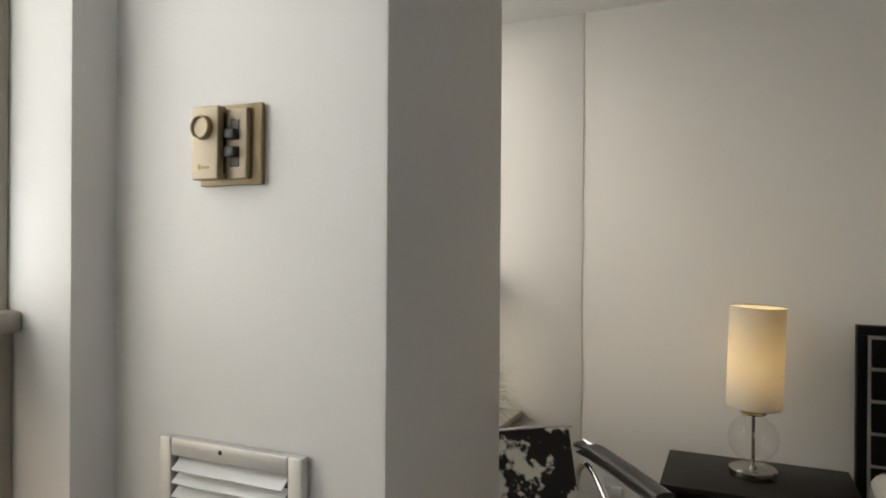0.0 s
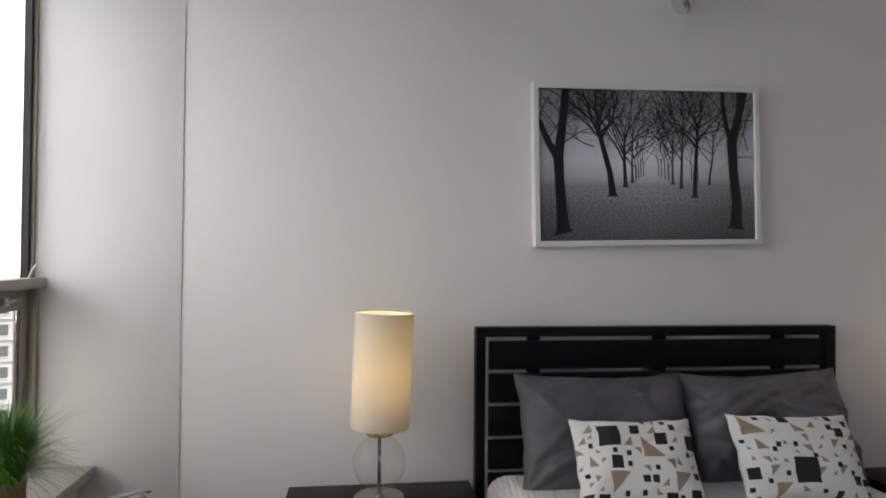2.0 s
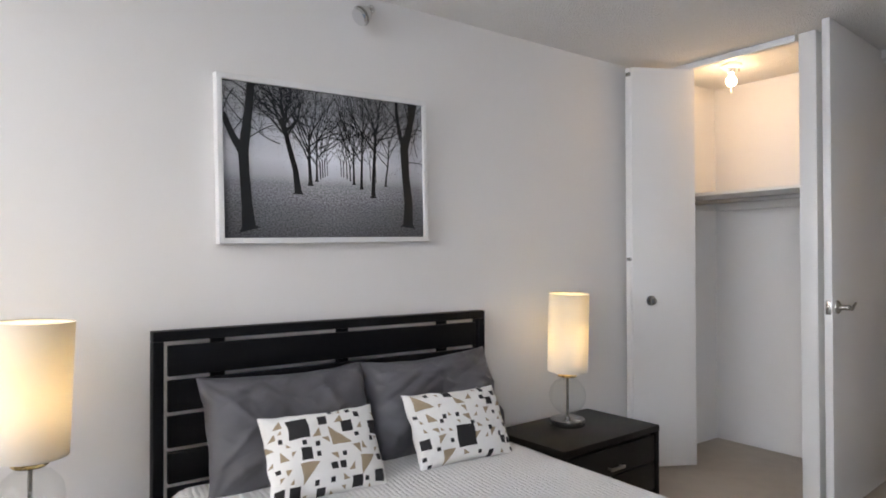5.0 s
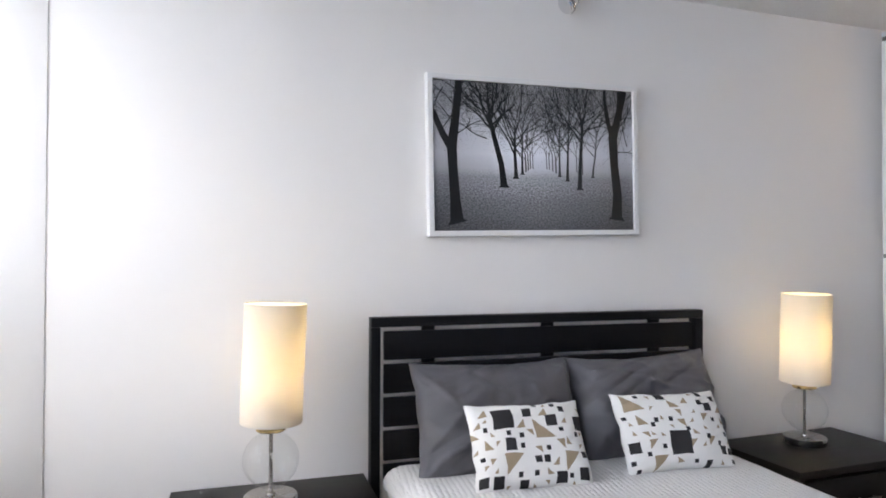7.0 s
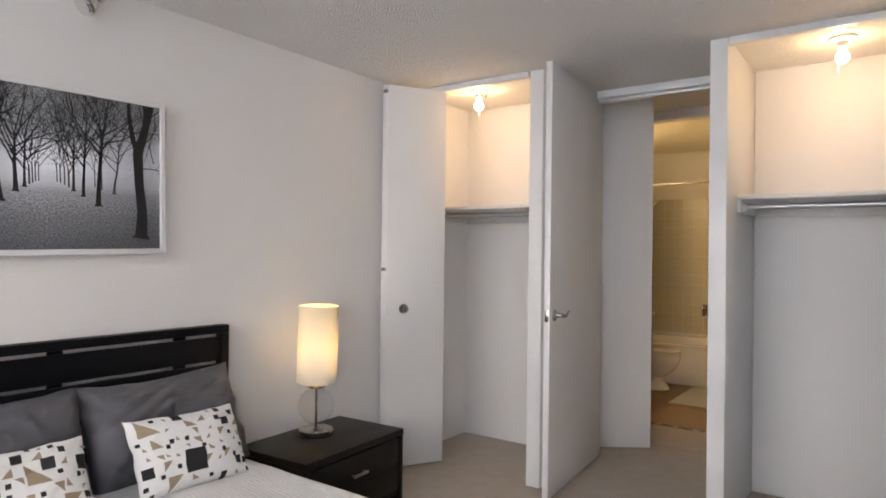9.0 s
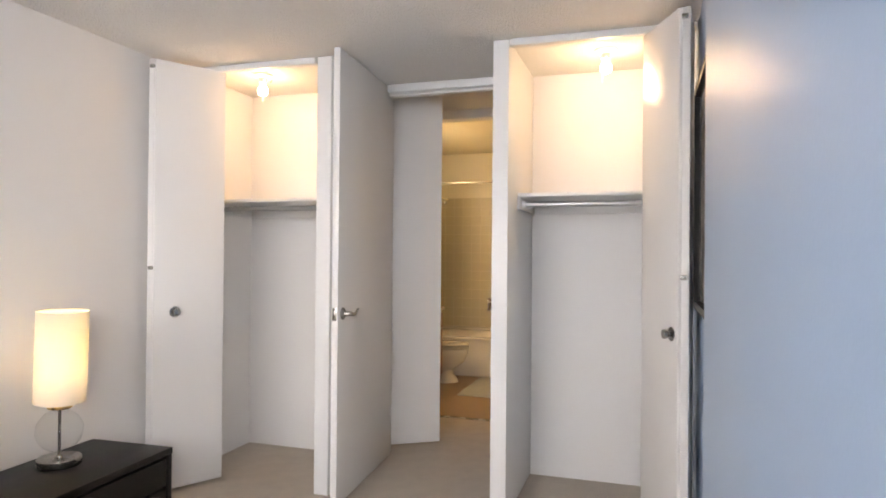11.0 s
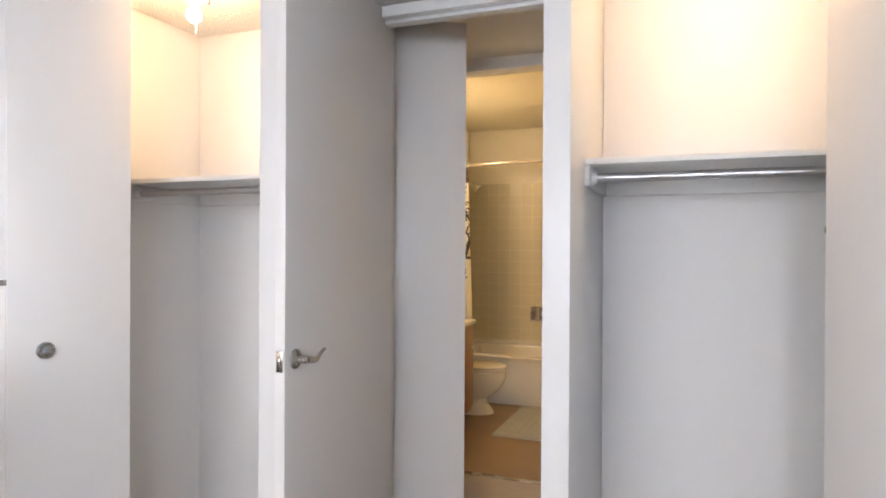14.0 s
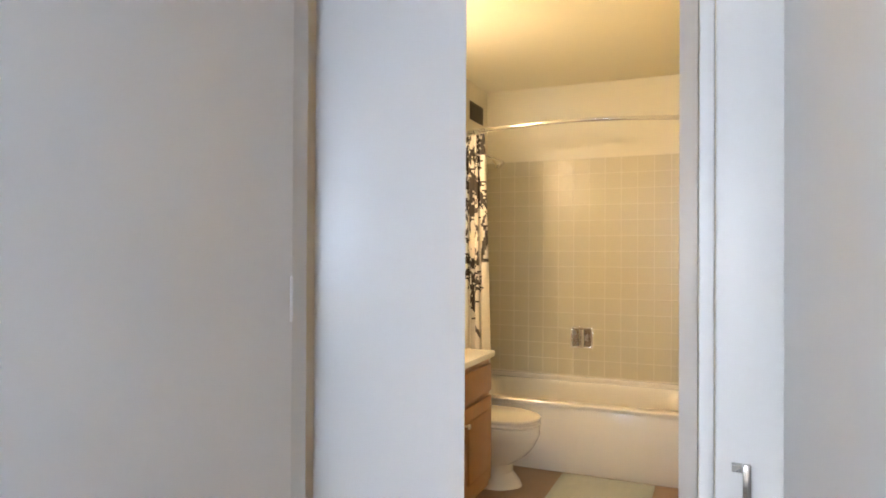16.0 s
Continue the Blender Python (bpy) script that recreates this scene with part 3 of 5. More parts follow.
def bedroom_door():
    d = thing("door_3", "white flush door standing open, with a nickel lever", "door", kind="structure")
    a, b = Vector((-0.163, -1.107, 0)), Vector((0.768, -1.030, 0))
    slab = part("leaf", leaf_door(a, b, 0.036, 0.012, 2.418), GLOSS, d)
    turn = math.atan2(b.y - a.y, b.x - a.x)
    base = Matrix.Translation(a) @ Matrix.Rotation(turn, 4, "Z")
    part("latch_plate", boxed(-0.0025, 0.0015, -0.0115, 0.0115, 0.985, 1.052, m=base, bevel=0.001), NICKEL, slab, "small steel latch plate")
    part("latch_bolt", boxed(-0.012, -0.002, -0.006, 0.006, 1.008, 1.030, m=base, bevel=0.002), NICKEL, slab)
    face = base @ Matrix.Translation((0.064, -0.018, 1.018)) @ Matrix.Rotation(radians(90), 4, "X")
    rose = part("handle_rose", lathe([(0, 0), (0.033, 0), (0.032, 0.006), (0.024, 0.012), (0.014, 0.014), (0.0125, 0.05), (0.0, 0.05)], 36, face), NICKEL, slab)
    pts = [(0, -0.0, 0.045), (0.012, -0.001, 0.050), (0.035, -0.006, 0.050), (0.06, -0.006, 0.049), (0.085, 0.006, 0.047), (0.108, 0.015, 0.046), (0.124, 0.017, 0.046)]
    sizes = [0.011, 0.012, 0.0105, 0.0095, 0.008, 0.0065, 0.004]
    bm = bmesh.new()
    rings = []
    for (x, y, z), r in zip(pts, sizes):
        rings.append([bm.verts.new(face @ Vector((x, y + r * math.cos(2 * math.pi * k / 14), z + r * 0.75 * math.sin(2 * math.pi * k / 14)))) for k in range(14)])
    for r, s in zip(rings, rings[1:]):
        for k in range(14):
            bm.faces.new((r[k], r[(k + 1) % 14], s[(k + 1) % 14], s[k]))
    bm.faces.new(rings[0])
    bm.faces.new(rings[-1])
    bmesh.ops.recalc_face_normals(bm, faces=bm.faces)
    part("lever", bm, NICKEL, rose, "curved nickel lever")
    for z in (0.28, 1.235, 2.15):
        part("hinge", lathe([(0, -0.045), (0.006, -0.045), (0.006, 0.045), (0, 0.045)], 14, base @ Matrix.Translation((0.931, -0.0165, z))), GLOSS, slab, "painted butt hinge")


bedroom_door()
hall_door = thing("door_4", "white flush folding door standing ajar in the hall", "door", kind="structure")
part("leaf", leaf_door((0.965, -0.965), (1.16, -1.262), 0.030, 0.012, 2.49), GLOSS, hall_door)
structure("strike_plate", box(boxed(0.634, 0.6395, -1.868, -1.858, 1.006, 1.054, bevel=0.001), 0.628, 0.6395, -1.857, -1.845, 1.045, 1.054), NICKEL, "small nickel strike plate on the door jamb", "strike plate", smooth=True)

# ---- closets ----


def closet(name, y0, y1, z, x_front):
    s = thing("closet_shelf", "white painted closet shelf on wall cleats", "shelf", group="closet shelves")
    part("board", boxed(x_front, 0.717, y0 + 0.003, y1 - 0.003, z - 0.020, z, bevel=0.002), TRIM, s)
    part("cleat", boxed(0.698, 0.7165, y0 + 0.003, y1 - 0.003, z - 0.088, z - 0.0215, bevel=0.002), TRIM, s, "white painted back cleat")
    for a in (y0 + 0.0005, y1 - 0.0175):
        part("cleat", boxed(x_front + 0.004, 0.697, a, a + 0.017, z - 0.088, z - 0.0215, bevel=0.002), TRIM, s, "white painted side cleat")
    r = thing("closet_rod", "steel closet rod under the shelf", "rod", group="closet rods")
    xr = x_front + 0.07
    part("bar", tube([(xr, y0 + 0.022, z - 0.058), (xr, y1 - 0.022, z - 0.058)], 0.015, 20), STEEL, r)
    for y, way in ((y1 - 0.0185, 1), (y0 + 0.0185, -1)):
        m = Matrix.Translation((xr, y, z - 0.058)) @ Matrix.Rotation(radians(90 * way), 4, "X")
        part("socket", lathe([(0, 0), (0.023, 0), (0.022, 0.006), (0.0165, 0.016), (0, 0.016)], 24, m), WHITE, r, "white rod socket")


closet("closet", -0.904, -0.0, 1.670, 0.25)
closet("closet", -2.88, -1.988, 1.673, 0.245)


def hanger(x, y, z):
    """A padded hanger on the rod at (x, y, z), its arms along x, turned a little."""
    m = Matrix.Translation((x, y, z)) @ Matrix.Rotation(radians(-20), 4, "Z")
    h = thing("clothes_hanger", "pale green plastic clothes hanger on the steel rod", "hanger", m)
    part("hook", tube([(0.018 * math.cos(a), 0, 0.018 * math.sin(a)) for a in [radians(200 - 22 * k) for k in range(11)]] + [(0, 0, -0.03), (0, 0, -0.085)], 0.0022, 8), NICKEL, h, "thin metal hook")
    for way in (-1, 1):
        part("arm", tube([(way * u, 0, -0.085 - 0.115 * (u / 0.21) ** 1.25) for u in (0.0, 0.05, 0.10, 0.15, 0.19, 0.21)], 0.01, 12, flat=(0.011, 0.017)), HANGER_GREEN, h)
    part("bar", tube([(-0.205, 0, -0.204), (0.205, 0, -0.204)], 0.005, 10), HANGER_GREEN, h)


def bulb_holder(x, y):
    m = Matrix.Translation((x, y, H))
    f = thing("ceiling_bulb_holder", "white porcelain ceiling lampholder with a lit bare bulb", "ceiling lamp", m, group="closet bulb holders")
    part("holder", lathe([(0, 0.0), (0.062, 0.0), (0.062, -0.008), (0.050, -0.018), (0.024, -0.022), (0.022, -0.048), (0.016, -0.050), (0, -0.050)], 36), WHITE, f)
    part("bulb", lathe([(0.0, -0.048), (0.013, -0.052), (0.014, -0.066), (0.026, -0.080), (0.031, -0.098), (0.026, -0.116), (0.012, -0.127), (0, -0.129)], 28), BULB, f, "lit warm bulb")
    part("pull_chain", tube([(0.03, 0.02, -0.02), (0.032, 0.02, -0.10), (0.032, 0.02, -0.16)], 0.0016, 6), WHITE, f)
    part("hook", tube([(0.09, 0.0, 0.0), (0.09, 0, -0.022), (0.083, 0, -0.022)], 0.004, 8), NICKEL, f)
    lamp("closet_bulb_light", "POINT", 2.7, (1.0, 0.72, 0.42), Matrix.Translation((x, y, H - 0.185)), radius=0.045)


hanger(0.315, -2.732, 1.632)
bulb_holder(0.235, -0.40)
bulb_holder(0.305, -2.447)

# ---- bed ----


def bed():
    x0, x1, top = -2.972, -1.457, 1.004
    b = thing("bed", "black-stained slatted wooden bed against the wall", "bed", Matrix.Translation((0, 0, 0)))
    part("post", boxed(x0, x0 + 0.036, -0.085, -0.030, 0, top - 0.038, bevel=0.003), BLACKWOOD, b)
    part("post", boxed(x1 - 0.036, x1, -0.085, -0.030, 0, top - 0.038, bevel=0.003), BLACKWOOD, b)
    part("top_rail", boxed(x0, x1, -0.085, -0.030, top - 0.037, top, bevel=0.003), BLACKWOOD, b)
    z = top - 0.054
    for hgt in (0.110, 0.112, 0.112, 0.112, 0.112, 0.112, 0.112):
        part("slat", boxed(x0 + 0.052, x1 - 0.052, -0.077, -0.055, z - hgt, z, bevel=0.003), BLACKWOOD, b)
        z -= hgt + 0.016
    for u in (0.155, 0.5, 0.845):
        x = x0 + (x1 - x0) * u
        part("batten", boxed(x - 0.026, x + 0.026, -0.054, -0.034, 0.15, top - 0.040, bevel=0.002), BLACKWOOD, b)
    for xa in (x0 + 0.010, x1 - 0.045):
        part("side_rail", boxed(xa, xa + 0.035, -2.06, -0.086, 0.10, 0.26, bevel=0.004), BLACKWOOD, b)
    part("foot_rail", boxed(x0 + 0.01, x1 - 0.01, -2.10, -2.061, 0.0, 0.27, bevel=0.004), BLACKWOOD, b)
    part("slat_base", boxed(x0 + 0.046, x1 - 0.046, -2.05, -0.10, 0.13, 0.17), ESPRESSO, b, smooth=False)


bed()


def rounded_sheet(x0, x1, y0, y1, z0, z1, r, nx, ny, wave):
    """A soft block: a cover over a mattress, with rounded edges and slight waves."""
    bm = bmesh.new()
    cx, cy = (x0 + x1) / 2, (y0 + y1) / 2
    hx, hy = (x1 - x0) / 2, (y1 - y0) / 2
    grid = []
    for i in range(nx + 1):
        row = []
        for j in range(ny + 1):
            u, v = -1 + 2 * i / nx, -1 + 2 * j / ny
            span_x, span_y = hx + (z1 - z0) * 0.9, hy + (z1 - z0) * 0.9
            px, py = u * span_x, v * span_y
            ox, oy = max(0, abs(px) - hx + r), max(0, abs(py) - hy + r)
            o = max(ox, oy)
            if o <= 0:
                qx, qy, z = px, py, z1
            else:
                a = min(o / r, math.pi / 2)
                drop = r * (1 - math.cos(a)) + max(0, o - r * math.pi / 2)
                qx = math.copysign(hx - r + r * math.sin(min(ox / r, math.pi / 2)), px) if ox else px
                qy = math.copysign(hy - r + r * math.sin(min(oy / r, math.pi / 2)), py) if oy else py
                z = z1 - drop
            w = noise.noise((qx * 2.2, qy * 2.2, 0.3)) * wave + noise.noise((qx * 7, qy * 7, 1.3)) * wave * 0.35
            fold = math.sin((qx + qy) * 16) * 0.008 * min(1, max(0, (z1 - z) - 0.1) * 6)
            row.append(bm.verts.new((cx + qx + (math.copysign(fold, px) if ox else 0), cy + qy + (math.copysign(fold, py) if oy else 0), max(z0, z + w))))
        grid.append(row)
    for i in range(nx):
        for j in range(ny):
            bm.faces.new((grid[i][j], grid[i + 1][j], grid[i + 1][j + 1], grid[i][j + 1]))
    return bm


solid("mattress", boxed(-2.89, -1.575, -2.03, -0.115, 0.171, 0.425, bevel=0.05), PRINT_WHITE, "white mattress on the black bed", "mattress")
spread = thing("bedspread", "white matelasse bedspread with small puffs over the mattress", "bedspread", Matrix())
part("cloth", rounded_sheet(-2.93, -1.532, -2.06, -0.095, 0.20, 0.466, 0.095, 90, 110, 0.007), QUILT, spread)
part("hem", tube([(-2.935, -0.10, 0.205), (-2.935, -2.0, 0.205), (-2.87, -2.065, 0.205), (-1.59, -2.065, 0.205), (-1.527, -2.0, 0.205), (-1.527, -0.10, 0.205)], 0.006), PRINT_WHITE, spread, "stitched white hem")


def pillow_mesh(w, h, t, seed, pattern=None, nu=44, nv=30, pinch=0.06, wrinkle=0.010, slump=0.0, folds=0):
    """A stuffed pillow in the x-z plane, facing -y, base at z 0."""
    bm = bmesh.new()
    rng = random.Random(int(seed * 10))
    along_bend = rng.uniform(-1, 1)
    creases = [(rng.uniform(-0.9, 0.9), rng.uniform(-0.8, 0.7), rng.uniform(0.2, 0.5), rng.uniform(0.035, 0.07), rng.choice((0.9, 1.3, -0.5, -1.1, 2.0)) + rng.uniform(-0.3, 0.3), rng.choice((-1, 1, 1)) * rng.uniform(0.004, 0.010)) for _ in range(folds)]

    def spot(u, v, side):
        ex = 1 - pinch * (v * v) * (1 - abs(u)) * 0.0
        x = u * w / 2 * (1 - pinch * (1 - v * v) * abs(u) ** 3 * 0.8) * ex
        z = v * h / 2 * (1 - pinch * 1.3 * (1 - u * u) * abs(v) ** 3)
        k = max(0.0, (1 - abs(u) ** 3.2)) ** 0.55 * max(0.0, (1 - abs(v) ** 3.2)) ** 0.55
        f = noise.noise((u * 1.8 + seed, v * 1.8, seed)) * wrinkle * 1.8 + noise.noise((u * 3.4 + seed, v * 1.9 + u, seed * 2)) * wrinkle * 0.7
        f += abs(noise.noise((u * 3 - v * 4 + seed, v * 2 + 4, seed))) * wrinkle * 1.2
        f += (1 - abs(noise.noise((u * 1.6 + v * 2.4 + seed * 3, u * 2.0 - v * 1.2, 0.7)))) ** 8 * wrinkle * 0.35
        for cu, cv in ((-1, -1), (-1, 1), (1, -1), (1, 1)):
            du, dv = u - cu, (v - cv) * h / w
            d = math.hypot(du, dv)
            f += math.sin(math.atan2(abs(dv), abs(du) + 1e-6) * 11 + seed * 3 + cu + 2 * cv) * wrinkle * 1.5 * d * math.exp(-(d / 0.42) ** 2)
        for cx, cz, long, wide, ang, deep in creases:
            du, dv = u - cx, v - cz
            along, across = du * math.cos(ang) + dv * math.sin(ang), dv * math.cos(ang) - du * math.sin(ang) + 0.12 * along_bend * du * du
            f += deep * math.exp(-(along / long) ** 2 - (across / wide) ** 2)
        sag = slump * (1 - v) * k
        edge = noise.noise((u * 3, v * 3, seed + 7)) * 0.006
        return (x + edge, side * (t / 2 * k + f * min(1, k * 2)) - sag, h / 2 + z + edge)

    for side in (-1, 1):
        g = [[bm.verts.new(spot(-1 + 2 * i / nu, -1 + 2 * j / nv, side)) for j in range(nv + 1)] for i in range(nu + 1)]
        for i in range(nu):
            for j in range(nv):
                q = [g[i][j], g[i + 1][j], g[i + 1][j + 1], g[i][j + 1]]
                if side > 0:
                    bm.faces.new(list(reversed(q)))
                    continue
                if not pattern:
                    bm.faces.new(q)
                    continue
                mid = bm.verts.new(sum((p.co for p in q), Vector()) / 4)
                for k, (dx, dy) in enumerate(((0, -1), (1, 0), (0, 1), (-1, 0))):
                    f = bm.faces.new((q[k], q[(k + 1) % 4], mid))
                    f.material_index = pattern(i + 0.5 + dx * 0.3, j + 0.5 + dy * 0.3)
    bmesh.ops.remove_doubles(bm, verts=bm.verts, dist=1e-5)
    return bm


def shapes(seed, squares, triangles):
    """Printed squares and half-square triangles on a cell grid: a function from a cell point to a colour number."""
    rng = random.Random(seed)
    items = [(x, y, n, 1, -1) for x, y, n in squares] + [(x, y, n, 2, way) for x, y, n, way in triangles]
    taken = [(x + n / 2, y + n / 2, n + 1) for x, y, n, _, _ in items]
    tries = 0
    while len(items) < 58 and tries < 3000:
        tries += 1
        s = rng.choice((2, 2, 3, 3, 4))
        x, y = rng.randrange(0, 54 - s), rng.randrange(0, 38 - s)
        if all(max(abs(x + s / 2 - a), abs(y + s / 2 - b)) >= (s + c) / 2 + 0.1 for a, b, c in taken):
            tri = rng.random() < 0.7
            items.append((x, y, s, 2 if tri else 1, rng.randrange(4) if tri else -1))
            taken.append((x + s / 2, y + s / 2, s))

    def colour(px, py):
        for x, y, s, c, tri in items:
            a, b = px - x, py - y
            if 0 <= a <= s and 0 <= b <= s:
                if tri < 0 or (tri == 0 and a > b) or (tri == 1 and a < b) or (tri == 2 and a + b < s) or (tri == 3 and a + b > s):
                    return c
        return 0

    return colour


def lean(x, y, z, tilt, turn, roll=0):
    return Matrix.Translation((x, y, z)) @ Matrix.Rotation(radians(turn), 4, "Z") @ Matrix.Rotation(radians(roll), 4, "Y") @ Matrix.Rotation(radians(-tilt), 4, "X")


for x, w, seed, roll in ((-2.517, 0.668, 3.1, 0.8), (-1.856, 0.69, 8.4, -1.4)):
    solid("pillow", pillow_mesh(w, 0.442, 0.18, seed, wrinkle=0.014, pinch=0.075, nu=96, nv=66, folds=13), SATIN, "plump pillow in a charcoal grey satin case leaning on the headboard", "pillow", lean(x, -0.322, 0.430, 23, 0, roll), group="grey pillows on the bed")
squares_a = [(10, 25, 9), (24, 30, 4), (34, 25, 5), (41, 31, 3), (39, 22, 2), (48, 23, 6), (14, 16, 5), (5, 24, 2), (21, 21, 2), (32, 15, 2), (2, 12, 2), (18, 5, 2), (25, 5, 2), (1, 2, 4), (7, 1, 5), (35, 1, 5), (46, 2, 5), (47, 20, 2), (19, 0, 4)]
triangles_a = [(28, 20, 9, 2), (13, 6, 9, 1), (40, 6, 8, 1), (4, 31, 4, 0), (20, 25, 4, 0), (31, 30, 4, 0), (5, 17, 4, 2), (37, 15, 4, 3), (24, 21, 3, 3)]
squares_b = [(20, 7, 10), (19, 33, 5), (42, 26, 4), (39, 29, 3), (48, 31, 3), (9, 34, 2), (1, 9, 5), (8, 7, 2), (15, 22, 2), (13, 20, 2), (22, 22, 2), (29, 17, 2), (38, 13, 2), (44, 10, 2), (45, 6, 4), (44, 21, 2), (3, 0, 2), (36, 0, 3), (30, 2, 2)]
triangles_b = [(3, 28, 9, 2), (7, 21, 5, 2), (24, 28, 5, 2), (10, 10, 4, 1), (11, 0, 7, 1), (28, 8, 5, 1), (39, 10, 4, 1), (39, 21, 4, 1), (48, 25, 4, 0), (26, 19, 4, 3), (32, 15, 3, 2)]
for (x, y, turn, roll), seed, printed, w in (((-2.500, -0.540, -3, 0.3), 5, (squares_a, triangles_a), 0.428), ((-1.906, -0.530, -2, 1.2), 12, (squares_b, triangles_b), 0.456)):
    solid("cushion", pillow_mesh(w, 0.304, 0.12, 20.0 + seed, shapes(seed, *printed), 54, 38, wrinkle=0.005), [PRINT_WHITE, PRINT_BLACK, PRINT_TAN], "small white cushion printed with black squares and tan triangles", "cushion", lean(x, y, 0.456, 31, turn, roll), group="patterned cushions on the bed")

# ---- nightstands and lamps ----


def nightstand(x0, x1, y0, y1, turn=0.0):
    w, d, top = x1 - x0, y1 - y0, 0.405
    s = thing("nightstand", "dark espresso wood nightstand with a drawer and a metal pull", "nightstand", Matrix.Translation((x1, y0, 0)) @ Matrix.Rotation(radians(turn), 4, "Z") @ Matrix.Translation((x0 - x1, 0, 0)), group="nightstands beside the bed")
    part("top", boxed(0, w, 0, d, top - 0.032, top, bevel=0.003), ESPRESSO, s)
    for xa in (0.0, w - 0.026):
        part("side_panel", boxed(xa, xa + 0.026, 0.004, d, 0.0, top - 0.033, bevel=0.002), ESPRESSO, s)
    part("back_panel", boxed(0.027, w - 0.027, d - 0.015, d - 0.003, 0.04, top - 0.033), ESPRESSO, s, smooth=False)
    part("bottom_rail", boxed(0.027, w - 0.027, 0.02, d - 0.016, 0.05, 0.08), ESPRESSO, s, smooth=False)
    for z0, z1 in ((0.225, 0.355), (0.086, 0.216)):
        dr = part("drawer", boxed(0.032, w - 0.032, 0.010, 0.040, z0, z1, bevel=0.003), ESPRESSO, s)
        zc = (z0 + z1) / 2 - 0.03
        part("pull", box(box(boxed(w / 2 - 0.055, w / 2 + 0.055, -0.018, -0.010, zc - 0.006, zc + 0.010, bevel=0.003), w / 2 - 0.046, w / 2 - 0.038, -0.011, 0.011, zc - 0.003, zc + 0.007), w / 2 + 0.038, w / 2 + 0.046, -0.011, 0.011, zc - 0.003, zc + 0.007), NICKEL, dr, "flat nickel pull")
    return s


nightstand(-3.676, -2.990, -0.500, -0.035)
nightstand(-1.375, -0.642, -0.500, -0.035, 2.5)


def table_lamp():
    a = thing("table_lamp", "lit table lamp with clear glass globe and tall white drum shade", "table lamp", Matrix.Translation((-3.346, -0.255, 0.406)), group="bedside table lamps")
    part("base", lathe([(0, 0), (0.086, 0), (0.088, 0.004), (0.088, 0.030), (0.084, 0.034), (0.0, 0.034)], 56), NICKEL, a, "round brushed nickel base")
    part("stem", lathe([(0, 0.034), (0.016, 0.034), (0.014, 0.040), (0.0065, 0.044), (0.0065, 0.262), (0.0, 0.262)], 20), NICKEL, a)
    outer = [(0.030 * 1.0, 0.052)] + [(0.094 * math.cos(t), 0.150 + 0.094 * math.sin(t)) for t in [radians(-68 + 136 * i / 22) for i in range(23)]] + [(0.030, 0.246)]
    inner = [(max(0.004, r - 0.0025), z + (0.002 if z < 0.15 else -0.002)) for r, z in reversed(outer)]
    bm = lathe(outer + inner + [outer[0]], 56)
    clean_shadow(part("globe", bm, GLOBE, a, "clear glass globe"))
    part("collar", lathe([(0, 0.246), (0.046, 0.246), (0.050, 0.250), (0.050, 0.258), (0.036, 0.266), (0.012, 0.270), (0.010, 0.30), (0, 0.30)], 40), BRASS, a, "brass-coloured collar")
    t = 0.0016
    shade = part("shade", lathe([(0.102, 0.276), (0.102, 0.672), (0.102 - t, 0.672), (0.102 - t, 0.276), (0.102, 0.276)], 72), SHADE, a, "white linen drum shade glowing warm")
    for z in (0.276, 0.668):
        part("rim", lathe([(0.1028, z), (0.1028, z + 0.005), (0.0998, z + 0.005), (0.0998, z), (0.1028, z)], 72), SHADE, shade)
    part("spider", box(box(boxed(-0.098, 0.098, -0.002, 0.002, 0.296, 0.300), -0.002, 0.002, -0.098, 0.098, 0.296, 0.300), -0.012, 0.012, -0.012, 0.012, 0.29, 0.36), BRASS, a, smooth=False)
    part("bulb", lathe([(0.0, 0.36), (0.014, 0.362), (0.016, 0.385), (0.030, 0.415), (0.032, 0.435), (0.022, 0.458), (0, 0.466)], 24), BULB, a, "lit warm bulb")
    return a


LAMPS = (((-3.346, -0.255), (1.9, -1.1)), ((-1.018, -0.218), (-0.8, -2.6)))
first = table_lamp()
second = copy_thing(first, Matrix.Translation((*LAMPS[1][0], 0.406)))
# both shades sit crooked on their stems
for stand, (place, (to_x, to_y)) in zip((first, second), LAMPS):
    pivot = Matrix.Translation((0, 0, 0.27))
    crooked = pivot @ Matrix.Rotation(radians(to_x), 4, "Y") @ Matrix.Rotation(radians(-to_y), 4, "X") @ pivot.inverted()
    for piece in stand.children:
        if piece.name.split(".")[0] in ("shade", "spider", "bulb"):
            piece.matrix_basis = crooked @ piece.matrix_basis
    lamp("table_lamp_light", "POINT", 4.4, WARM, Matrix.Translation((*place, 0.406 + 0.50)), radius=0.03)

# ---- framed pictures ----


def ribbon(bm, pts, widths, y, mat):
    """A flat tapered stroke in the x-z plane."""
    left, right = [], []
    for i, p in enumerate(pts):
        q, r = pts[max(0, i - 1)], pts[min(len(pts) - 1, i + 1)]
        dx, dz = r[0] - q[0], r[1] - q[1]
        n = math.hypot(dx, dz) or 1
        w = widths[i] / 2
        left.append(bm.verts.new((p[0] - dz / n * w, y, p[1] + dx / n * w)))
        right.append(bm.verts.new((p[0] + dz / n * w, y, p[1] - dx / n * w)))
    for i in range(len(pts) - 1):
        f = bm.faces.new((left[i], left[i + 1], right[i + 1], right[i]))
        f.material_index = mat


